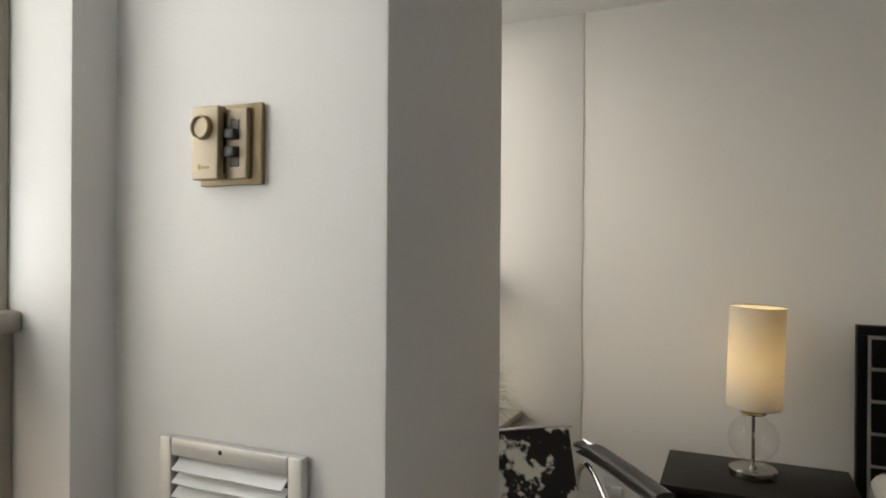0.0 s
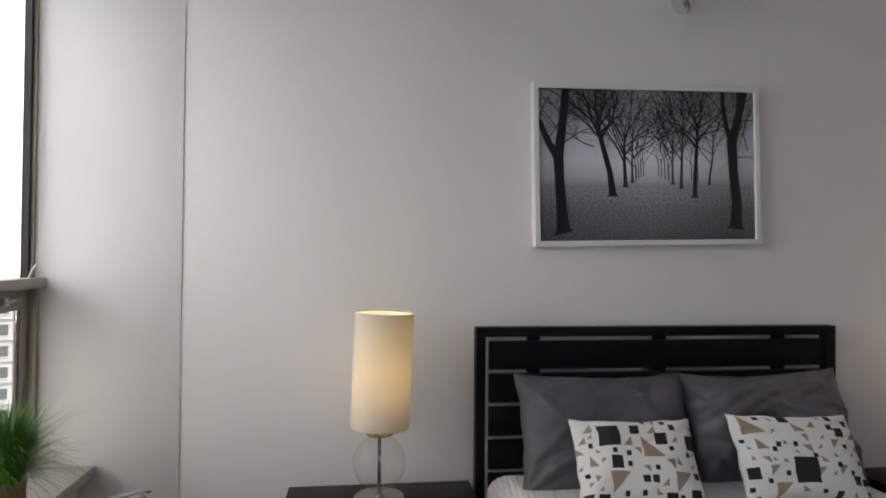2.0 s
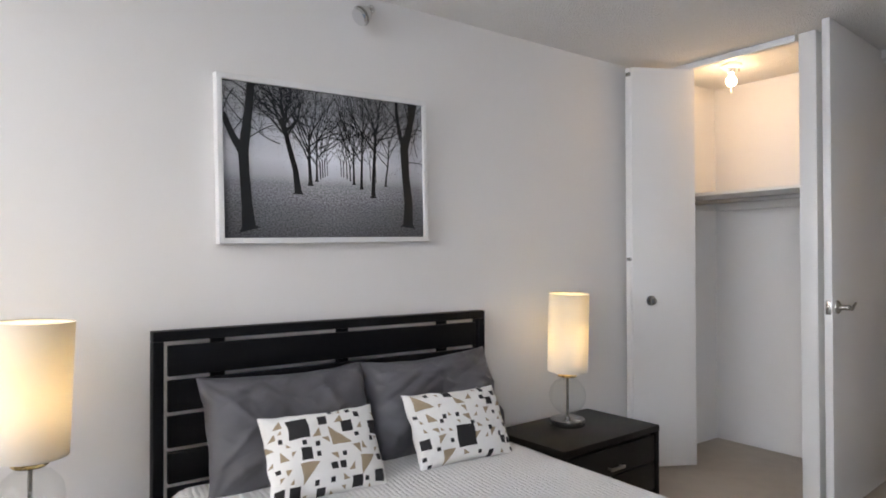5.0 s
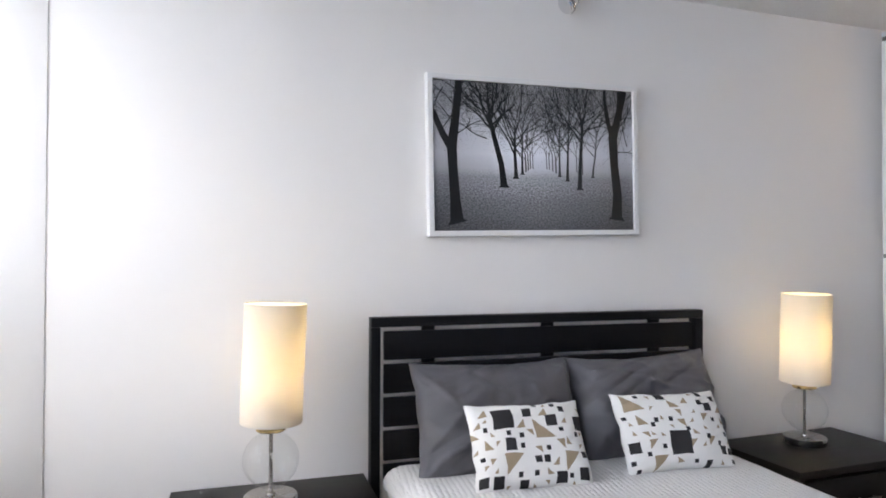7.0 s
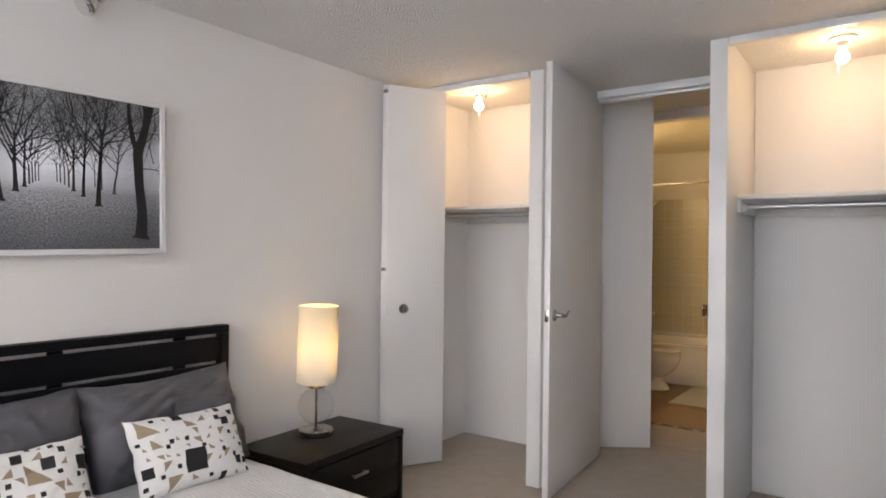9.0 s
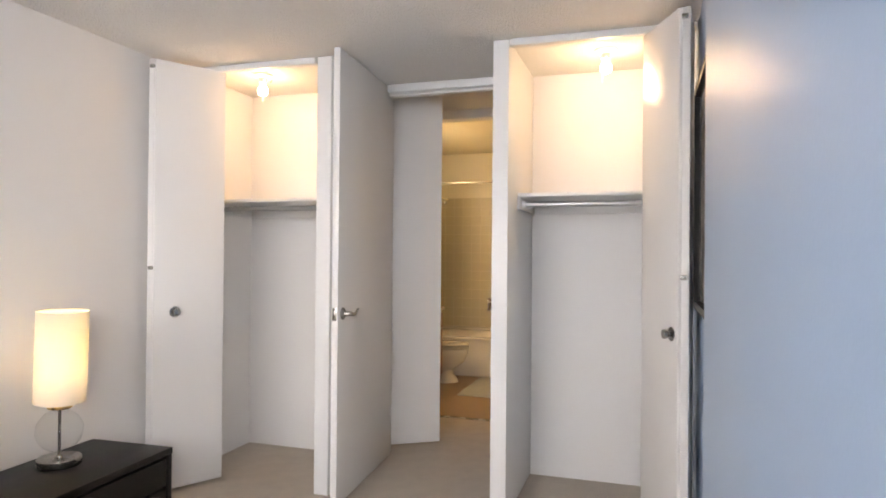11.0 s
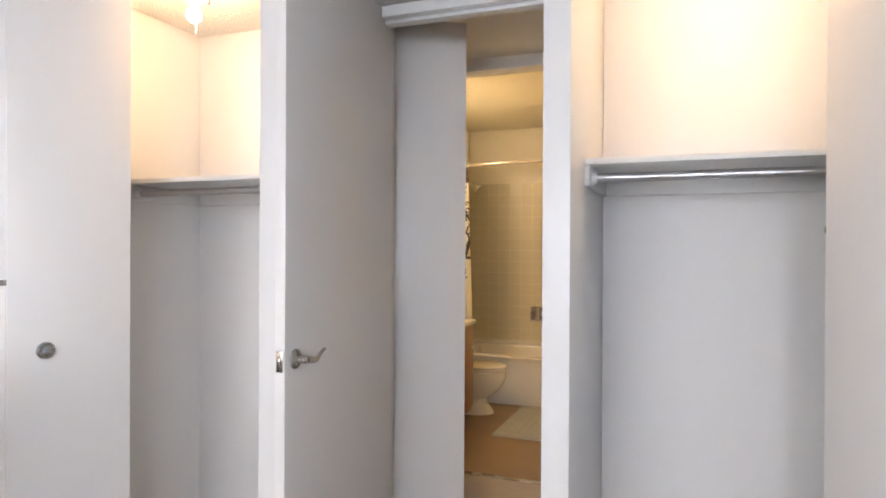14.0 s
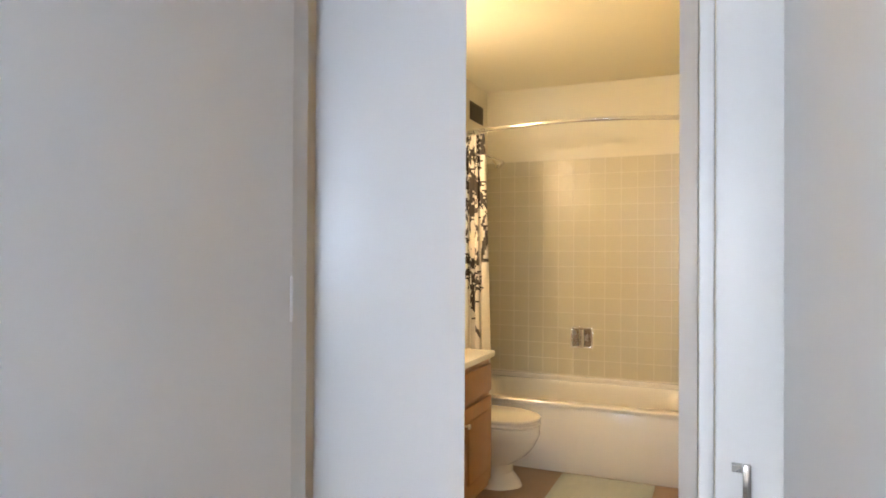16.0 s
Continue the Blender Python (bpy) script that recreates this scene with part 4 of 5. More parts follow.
def mitred(x0, x1, z0, z1, b, y0, y1):
    """A picture frame of four mitred bars in one mesh, front at y0."""
    bm = bmesh.new()
    rings = []
    for inset, y in ((0.0, y1), (0.0, y0 + 0.002), (0.002, y0), (b - 0.002, y0), (b, y0 + 0.002), (b, y1)):
        rings.append([bm.verts.new(c) for c in ((x0 + inset, y, z0 + inset), (x1 - inset, y, z0 + inset), (x1 - inset, y, z1 - inset), (x0 + inset, y, z1 - inset))])
    for r, s in zip(rings, rings[1:] + rings[:1]):
        for k in range(4):
            bm.faces.new((r[k], r[(k + 1) % 4], s[(k + 1) % 4], s[k]))
    bmesh.ops.recalc_face_normals(bm, faces=bm.faces)
    return bm


def park_photo():
    W, Hh = 0.925, 0.612
    m = Matrix.Translation((-2.253, -0.004, 1.657)) @ Matrix.Rotation(radians(-1.25), 4, "Y")
    p = thing("framed_photo", "white framed black-and-white photo of a foggy avenue of bare trees", "picture", m)
    b = 0.0225
    bm = mitred(-W / 2 - b, W / 2 + b, -Hh / 2 - b, Hh / 2 + b, b, -0.040, 0.0)
    part("frame", bm, TRIM, p, "white picture frame")
    bm = bmesh.new()
    v = [bm.verts.new(c) for c in ((-W / 2, -0.028, -Hh / 2), (W / 2, -0.028, -Hh / 2), (W / 2, -0.028, Hh / 2), (-W / 2, -0.028, Hh / 2))]
    f = bm.faces.new(v)
    uv = bm.loops.layers.uv.new("UVMap")
    for loop, c in zip(f.loops, ((0, 0), (1, 0), (1, 1), (0, 1))):
        loop[uv].uv = c
    bmesh.ops.recalc_face_normals(bm, faces=bm.faces)
    paper = part("print", bm, PHOTO, p, "grey foggy park print", smooth=False)
    inks = [material(f"ink_{k}", (g, g, g * 1.02), 0.35, vary=0.1, scale=30) for k, g in enumerate((0.010, 0.018, 0.034, 0.060, 0.11))]
    rng = random.Random(4)
    bm = bmesh.new()
    top = 0.999
    asp = W / Hh

    def put(pts, widths, depth, y):
        pts = [(min(max(u, 0.001), 0.999) * W - W / 2, min(max(t, 0.001), top) * Hh - Hh / 2) for u, t in pts]
        ribbon(bm, pts, [w * W for w in widths], y, depth)

    def grow(u, t, ang, length, width, level, depth, y):
        """A branch from (u, t), growing along ang, with twigs."""
        n = 5
        pts, ws = [(u, t)], [width]
        a = ang
        for i in range(n):
            a += rng.uniform(-0.24, 0.24)
            u += math.cos(a) * length / n
            t += math.sin(a) * length / n * asp
            pts.append((u, t))
            ws.append(width * (1 - 0.62 * (i + 1) / n))
            if level and i >= 1:
                for _ in range(1 if level < 3 else 2):
                    s = rng.choice((-1, 1))
                    grow(u, t, a + s * rng.uniform(0.3, 0.85), length * rng.uniform(0.45, 0.7), ws[-1] * 0.5, level - 1, min(4, depth), y)
            if not (-0.05 < u < 1.05) or t > 1.03:
                break
        put(pts, ws, depth, y)

    # far trees first, near ones on top; (base u, base v, width, fork v, lean, ink, level)
    far = [(0.475, 0.425, 0.004), (0.463, 0.42, 0.005), (0.452, 0.41, 0.006), (0.44, 0.40, 0.008), (0.545, 0.425, 0.004), (0.558, 0.42, 0.005), (0.575, 0.41, 0.006), (0.592, 0.395, 0.008), (0.70, 0.405, 0.005), (0.73, 0.39, 0.006)]
    for u, t, w in far:
        put([(u, t), (u - 0.002, t + 0.12)], [w, w * 0.8], 4, -0.0284)
        for k in range(5):
            grow(u - 0.002, t + 0.08 + 0.03 * k, math.pi / 2 + rng.uniform(-0.8, 0.8), 0.12 + w * 11, w * 0.5, 2, 4, -0.0284)
    trees = [(0.422, 0.385, 0.010, 0.50, 0.0, 3, 2), (0.610, 0.375, 0.010, 0.52, 0.0, 3, 2), (0.390, 0.355, 0.016, 0.52, -0.004, 2, 3), (0.650, 0.345, 0.012, 0.54, 0.004, 2, 3), (0.783, 0.372, 0.009, 0.52, 0.014, 3, 3), (0.713, 0.285, 0.018, 0.62, 0.012, 1, 3), (0.330, 0.295, 0.026, 0.64, -0.045, 1, 3)]
    for k, (u, t, w, fork, tilt, ink, level) in enumerate(trees):
        y = -0.0288 - 0.0002 * k
        put([(u, t - 0.004), (u, t + 0.012), (u + tilt * 0.25, t + (fork - t) * 0.45), (u + tilt, fork), (u + tilt * 1.5 + 0.004, fork + (1 - fork) * 0.4)], [w * 2.1, w * 1.3, w, w * 0.85, w * 0.5], ink, y)
        for ang, up in ((0.95, 0.10), (2.15, 0.0), (1.3, 0.28), (1.85, 0.18), (1.15, 0.38), (1.95, 0.36), (1.55, 0.40), (0.7, 0.22), (2.45, 0.14), (2.3, 0.30), (0.85, 0.34)):
            grow(u + tilt * (1 + up), fork - 0.01 + (1 - fork) * up, ang + rng.uniform(-0.12, 0.12), (1.02 - fork) / asp * rng.uniform(0.7, 1.05) * (1.1 - up), w * (0.50 - 0.4 * up), level, ink, y - 0.00002 * up)
    # the two nearest trunks
    y = -0.0308
    put([(0.108, 0.050), (0.104, 0.075), (0.098, 0.2), (0.090, 0.4), (0.086, 0.56), (0.108, 0.78), (0.124, 1.0)], [0.095, 0.060, 0.047, 0.042, 0.046, 0.036, 0.034], 0, y)
    put([(0.086, 0.54), (0.045, 0.64), (0.015, 0.74), (0.0, 0.79)], [0.038, 0.030, 0.026, 0.024], 0, y - 0.00025)
    put([(0.905, 0.070), (0.907, 0.095), (0.912, 0.25), (0.898, 0.45), (0.892, 0.66), (0.925, 0.82), (0.955, 1.0)], [0.090, 0.058, 0.047, 0.043, 0.048, 0.036, 0.034], 0, y - 0.00050)
    put([(0.890, 0.66), (0.868, 0.76), (0.852, 0.90), (0.850, 1.0)], [0.030, 0.024, 0.019, 0.017], 0, y - 0.00075)
    put([(0.93, 0.86), (0.928, 0.94), (0.925, 1.0)], [0.02, 0.018, 0.017], 0, y - 0.00100)
    for u, t, a in ((0.115, 0.93, 2.6), (0.12, 0.97, 0.3), (0.09, 0.62, 0.6), (0.035, 0.66, 0.9), (0.05, 0.95, 4.2), (0.95, 0.97, 2.9), (0.87, 0.76, 2.6), (0.93, 0.8, 0.2), (0.97, 0.6, 2.0), (0.98, 0.9, 4.4), (0.112, 0.8, 2.3), (0.1, 0.7, 2.0), (0.118, 0.88, 0.9), (0.02, 0.73, 1.9), (0.93, 0.85, 2.2), (0.94, 0.9, 0.6), (0.9, 0.7, 0.5), (0.895, 0.55, 0.15), (0.86, 0.84, 2.3), (0.25, 0.62, 2.8), (0.22, 0.95, 3.6), (0.17, 0.95, 5.6)):
        y += 0.00006
        grow(u, t, a, 0.20, 0.0055, 3, 1, y)
    bmesh.ops.recalc_face_normals(bm, faces=bm.faces)
    part("tree_artwork", bm, inks, paper, "bare black trees in the print", smooth=False)


park_photo()


def wall_print():
    x0, x1, z0, z1 = -1.185, -0.296, 1.125, 2.035
    p = thing("framed_print", "black framed pale abstract print behind glass", "picture", Matrix.Translation((0, -2.879, 0)))
    b = 0.030
    bm = mitred(x0, x1, z0, z1, b, 0.030, 0.0)
    part("frame", bm, BLACKWOOD, p, "thin black frame")
    pale = material("pale_print", (0.78, 0.76, 0.72), 0.8, vary=0.05, scale=5)
    cx, cz = (x0 + x1) / 2, (z0 + z1) / 2
    paper = part("print", boxed(x0 + b, x1 - b, 0.003, 0.010, z0 + b, z1 - b), pale, p, smooth=False)
    wash = material("grey_wash", (0.40, 0.385, 0.36), 0.8, vary=0.25, scale=7)
    warm = material("tan_wash", (0.55, 0.47, 0.36), 0.8, vary=0.2, scale=7)
    bm = bmesh.new()
    ring = [bm.verts.new((cx + 0.05 + 0.26 * math.cos(t), 0.0112, cz - 0.03 + 0.24 * math.sin(t))) for t in [radians(8 * i) for i in range(45)]]
    bm.faces.new(ring)
    bmesh.ops.recalc_face_normals(bm, faces=bm.faces)
    part("painted_shape", bm, warm, paper, "faint tan round shape", smooth=False)
    part("painted_band", boxed(cx + 0.18, cx + 0.25, 0.0115, 0.0122, z0 + b, z1 - b), wash, paper, "grey vertical band", smooth=False)
    clean_shadow(part("glass", boxed(x0 + b, x1 - b, 0.016, 0.018, z0 + b, z1 - b), CLEAR, p, smooth=False))


wall_print()

# ---- wall fixtures ----


def sprinkler():
    s = thing("wall_sprinkler", "chrome sidewall sprinkler with a bell cover near the ceiling", "sprinkler", Matrix.Translation((-2.045, 0, 2.382)))
    part("escutcheon", lathe([(0, 0), (0.020, 0), (0.018, 0.006), (0.008, 0.010), (0, 0.010)], 28, Matrix.Rotation(radians(90), 4, "X")), CHROME, s)
    part("arm", tube([(0, -0.008, 0), (-0.01, -0.03, -0.006), (-0.035, -0.05, -0.026), (-0.055, -0.058, -0.040)], 0.007, 10), NICKEL, s)
    m = Matrix.Translation((-0.045, -0.056, -0.036)) @ Matrix.Rotation(radians(-128), 4, "Y")
    part("bell", lathe([(0, 0.0), (0.014, 0.0), (0.030, 0.010), (0.040, 0.034), (0.042, 0.056), (0.038, 0.064), (0.03, 0.066), (0, 0.062)], 36, m), CHROME, s, "polished bell-shaped cover")
    part("ring", lathe([(0.0425, 0.040), (0.0440, 0.043), (0.0440, 0.049), (0.0425, 0.052), (0.0425, 0.040)], 36, m), NICKEL, s)


sprinkler()


def thermostat():
    t = thing("thermostat", "bronze wall thermostat with a dial and two black rocker switches", "thermostat", Matrix.Translation((-4.168, -2.281, 1.461)))
    part("wall_plate", boxed(-0.0533, 0.0711, -0.010, 0, -0.064, 0.064, bevel=0.003), BRONZE, t)
    body = part("body", boxed(-0.036, 0.0526, -0.0205, -0.0105, -0.056, 0.056, bevel=0.003), BRONZE, t)
    part("face_plate", boxed(0.0125, 0.0505, -0.0216, -0.0202, -0.054, 0.054, bevel=0.0006), CHAMPAGNE, body, "pale champagne face plate")
    cover = part("cover", boxed(-0.0425, 0.0118, -0.0390, -0.0210, -0.057, 0.058, bevel=0.003), BRONZE, t, "raised bronze cover")
    part("cover_face", boxed(-0.0405, 0.0100, -0.0402, -0.0386, -0.055, 0.056, bevel=0.0006), CHAMPAGNE, cover, "pale champagne cover face")
    part("cover_side", boxed(0.0112, 0.0123, -0.0285, -0.0240, -0.048, 0.048), BLACK, cover, "dark side slit", smooth=False)
    m = Matrix.Translation((-0.0175, -0.0402, 0.024)) @ Matrix.Rotation(radians(90), 4, "X")
    dial = part("dial_ring", lathe([(0.0150, 0), (0.0190, 0), (0.0190, 0.008), (0.0178, 0.010), (0.0162, 0.010), (0.0150, 0.007), (0.0150, 0)], 36, m), BRONZE, cover, "dark metal dial ring")
    part("dial_face", lathe([(0, 0.0), (0.0148, 0.0), (0.0148, 0.006), (0, 0.0075)], 32, m), CHAMPAGNE, dial, "pale dial face")
    for k in range(4):
        part("mark", boxed(-0.028 + k * 0.006, -0.0235 + k * 0.006, -0.0410, -0.0401, -0.040 if k else -0.041, -0.036 if k else -0.033), BRONZE, cover, smooth=False)
    for z, tip in ((0.021, -1), (-0.021, 1)):
        slot = part("switch_slot", boxed(0.020, 0.037, -0.0232, -0.0214, z - 0.016, z + 0.016), BLACK, body, smooth=False)
        part("switch", boxed(0.018, 0.037, -0.035, -0.0233, z + tip * 0.007 - 0.008, z + tip * 0.007 + 0.008, bevel=0.003), BLACK, slot, "black rocker switch")


thermostat()


def grille():
    x0, x1, z1, z0 = -4.299, -4.010, 0.986, 0.655
    g = thing("air_grille", "silver-framed wall grille with white louvre slats", "air grille", Matrix.Translation((0, -2.281, 0)))
    silver = material("silver_paint", (0.60, 0.59, 0.57), 0.35, metal=0.5, vary=0.03)
    for a in ((x0, x0 + 0.027, z0, z1), (x1 - 0.027, x1, z0, z1), (x0 + 0.027, x1 - 0.027, z1 - 0.030, z1), (x0 + 0.027, x1 - 0.027, z0, z0 + 0.03)):
        part("frame_bar", boxed(a[0], a[1], -0.020, 0, a[2], a[3], bevel=0.004), silver, g)
    part("backing", boxed(x0 + 0.03, x1 - 0.03, -0.0025, -0.0005, z0 + 0.03, z1 - 0.03), BLACK, g, smooth=False)
    m0 = Matrix.Rotation(radians(38), 4, "X")
    z = z1 - 0.042
    while z > z0 + 0.04:
        part("slat", boxed(x0 + 0.034, x1 - 0.034, -0.016, 0.012, -0.0012, 0.0012, m=Matrix.Translation((0, -0.012, z)) @ m0), WHITE, g, smooth=False)
        z -= 0.0215
    part("screw", lathe([(0, 0), (0.004, 0), (0.003, 0.002), (0, 0.002)], 12, Matrix.Translation(((x0 + x1) / 2 - 0.012, -0.020, z1 - 0.012)) @ Matrix.Rotation(radians(90), 4, "X")), BLACK, g)


grille()


def outlet():
    o = thing("wall_outlet", "white wall outlet with a plug-in white adapter", "outlet", Matrix.Translation((-3.954, -0.001, 0.20)))
    part("plate", boxed(-0.04, 0.04, -0.006, 0, -0.06, 0.06, bevel=0.003), WHITE, o)
    for z in (0.022, -0.022):
        f = part("socket", boxed(-0.016, 0.016, -0.009, -0.0062, z - 0.014, z + 0.014, bevel=0.003), WHITE, o)
        for x in (-0.006, 0.006):
            part("slot", boxed(x - 0.001, x + 0.001, -0.0098, -0.0088, z - 0.003, z + 0.005), BLACK, f, smooth=False)
    part("adapter", boxed(0.02, 0.07, -0.035, -0.0065, -0.045, -0.005, bevel=0.005), WHITE, o)


outlet()

# ---- cowhide armchair by the window ----


def armchair():
    # local axes: x across, -y forward, z up
    m = Matrix.Translation((-4.055, -0.998, 0)) @ Matrix.Rotation(radians(39.7), 4, "Z")
    c = thing("armchair", "chrome tube armchair with cowhide back and black leather arm straps", "armchair", m)
    w = 0.27
    for s in (-1, 1):
        x = s * w
        path = bezier((x, 0.20, 0.012), (x, 0.22, 0.02), (x, 0.21, 0.40), (x, 0.13, 0.50), 12) + bezier((x, 0.10, 0.52), (x, 0.05, 0.55), (x, -0.05, 0.46), (x, -0.12, 0.38), 8)
        part("side_tube", tube(path, 0.011, 12), CHROME, c, "chrome side tube")
        part("front_leg", tube([(x, -0.36, 0.012), (x, -0.37, 0.30), (x, -0.38, 0.56), (x, -0.36, 0.585), (x, 0.10, 0.605)], 0.011, 12), CHROME, c, "chrome front leg")
        part("floor_runner", tube([(x, -0.36, 0.012), (x, 0.20, 0.012)], 0.011, 12), CHROME, c)
        part("arm_strap", tube([(x, 0.13, 0.585), (x, 0.02, 0.603), (x, -0.18, 0.597), (x, -0.385, 0.585)], 0.02, 16, flat=(0.032, 0.012)), LEATHER, c, "black leather arm strap")
        part("lower_strap", tube([(x, 0.12, 0.562), (x, 0.02, 0.568), (x, -0.18, 0.562), (x, -0.375, 0.555)], 0.02, 16, flat=(0.028, 0.006)), LEATHER, c)

    def panel(y0, z0, y1, z1, sag, half, t=0.014):
        bm = bmesh.new()
        nu, nv = 20, 16
        d = Vector((0, y1 - y0, z1 - z0))
        nrm = Vector((0, -d.z, d.y)).normalized()
        faces = []
        for side in (0, 1):
            g = []
            for i in range(nu + 1):
                row = []
                for j in range(nv + 1):
                    u, v = -1 + 2 * i / nu, j / nv
                    p = Vector((u * half, y0, z0)) + d * v - nrm * (sag * (1 - u * u) * math.sin(math.pi * v)) + nrm * (t * (0.5 - side))
                    row.append(bm.verts.new(p))
                g.append(row)
            for i in range(nu):
                for j in range(nv):
                    bm.faces.new((g[i][j], g[i + 1][j], g[i + 1][j + 1], g[i][j + 1]))
            faces.append(g)
        rim = lambda g: [g[i][0] for i in range(nu)] + [g[nu][j] for j in range(nv)] + [g[i][nv] for i in range(nu, 0, -1)] + [g[0][j] for j in range(nv, 0, -1)]
        a, b = rim(faces[0]), rim(faces[1])
        for i in range(len(a)):
            bm.faces.new((a[i], a[(i + 1) % len(a)], b[(i + 1) % len(a)], b[i]))
        bmesh.ops.recalc_face_normals(bm, faces=bm.faces)
        return bm

    back = part("back_panel", panel(0.06, 0.34, 0.165, 0.642, 0.015, 0.235), HIDE, c, "black and white cowhide back")
    part("back_rod", tube([(-0.25, 0.168, 0.645), (0.25, 0.168, 0.645)], 0.008, 12), CHROME, back)
    part("seat_panel", panel(-0.37, 0.40, 0.08, 0.33, 0.03, 0.235), HIDE, c, "black and white cowhide seat")
    for y, z in ((-0.37, 0.40), (0.085, 0.335)):
        part("cross_tube", tube([(-w, y, z), (w, y, z)], 0.009, 12), CHROME, c)


armchair()

# ---- potted grass on the sill ----


def potted_grass():
    p = thing("potted_grass", "bushy green grass in a banded orange wooden pot on the sill", "potted plant", Matrix.Translation((-4.446, -0.480, 0.5005)))
    R, Z = 0.053, 0.112
    body = part("pot", lathe([(0, 0.0), (R * 0.93, 0.0), (R * 0.96, 0.02), (R * 0.99, 0.06), (R, Z - 0.004), (R * 0.9, Z), (R * 0.88, Z - 0.02), (0, Z - 0.02)], 40), POT_WOOD, p, "orange wooden tub")
    stave = mesh_of("stave", boxed(-0.0064, 0.0064, -R * 1.02 - 0.002, -R * 0.93, 0.016, Z - 0.018, bevel=0.002), POT_WOOD, True)
    for k in range(20):
        s = new("stave", stave)
        s.parent = body
        s.rotation_euler = (0, 0, 2 * math.pi * k / 20)
    for z in (0.008, Z - 0.012):
        part("band", lathe([(R * 0.95, z - 0.008), (R * 1.09, z - 0.008), (R * 1.10, z + 0.006), (R * 0.95, z + 0.007), (R * 0.95, z - 0.008)], 40), POT_BAND, body, "grey-brown rope band")
    rng = random.Random(11)
    bm = bmesh.new()
    for k in range(1350):
        a, r = rng.uniform(0, 2 * math.pi), R * 0.8 * math.sqrt(rng.random())
        out = rng.uniform(0.1, 1.0)
        a2 = a + rng.uniform(-0.5, 0.5)
        L = rng.uniform(0.18, 0.335)
        reach = L * (0.16 + 0.84 * out * rng.random() ** 0.7)
        rise = math.sqrt(max(0.02 ** 2, L * L - reach * reach)) * rng.uniform(0.72, 1.0)
        droop = reach * rng.uniform(0.05, 0.85)
        base = Vector((r * math.cos(a), r * math.sin(a), Z - 0.02))
        d = Vector((math.cos(a2), math.sin(a2), 0))
        side = Vector((-d.y, d.x, 0)) * rng.uniform(0.0016, 0.0030)
        last = None
        for i in range(6):
            t = i / 5
            p0 = base + d * (reach * (0.35 * t + 0.65 * t * t)) + Vector((0, 0, rise * (1.25 * t - 0.25 * t * t) - droop * t * t * t))
            wd = side * (1 - t) ** 0.6 if i < 5 else side * 0.05
            pair = (bm.verts.new(p0 - wd), bm.verts.new(p0 + wd))
            if last:
                bm.faces.new((last[0], last[1], pair[1], pair[0]))
            last = pair
    part("grass", bm, GRASS_GREEN, p, "long thin green blades", kind="stuff")


potted_grass()

# ---- bathroom ----


def bathtub():
    x0, x1, y0, y1, z = 3.60, 4.325, -1.755, -0.205, 0.425
    t = thing("bathtub", "bone enamel alcove bathtub with a plain apron", "bathtub", Matrix())
    part("apron", boxed(x0, x0 + 0.045, y0, y1, 0.0, z - 0.028, bevel=0.006), TUB, t)
    bm = bmesh.new()
    n = 40

    def ring(inset_x0, inset_x1, inset_y, zz, rad):
        out = []
        cx, cy = (x0 + inset_x0 + x1 - inset_x1) / 2, (y0 + y1) / 2
        hx, hy = (x1 - inset_x1 - x0 - inset_x0) / 2, (y1 - y0) / 2 - inset_y
        for k in range(n):
            a = 2 * math.pi * k / n
            e = 2 / (2 + rad)
            out.append(bm.verts.new((cx + hx * math.copysign(abs(math.cos(a)) ** e, math.cos(a)), cy + hy * math.copysign(abs(math.sin(a)) ** e, math.sin(a)), zz)))
        return out

    rings = [ring(-0.012, 0, 0, z - 0.03, 30), ring(-0.016, 0, 0, z - 0.010, 30), ring(-0.008, 0, 0, z, 30), ring(0.055, 0.055, 0.07, z, 6), ring(0.075, 0.070, 0.09, z - 0.02, 5), ring(0.11, 0.10, 0.16, 0.14, 4), ring(0.16, 0.15, 0.26, 0.09, 3)]
    for a, b in zip(rings, rings[1:]):
        for k in range(n):
            bm.faces.new((a[k], a[(k + 1) % n], b[(k + 1) % n], b[k]))
    bm.faces.new(rings[-1])
    bmesh.ops.recalc_face_normals(bm, faces=bm.faces)
    part("basin", bm, TUB, t, "glossy enamel rim and basin")
    part("back_flange", boxed(x1 - 0.03, x1, y0, y1, z - 0.004, z + 0.03, bevel=0.006), TUB, t)


bathtub()


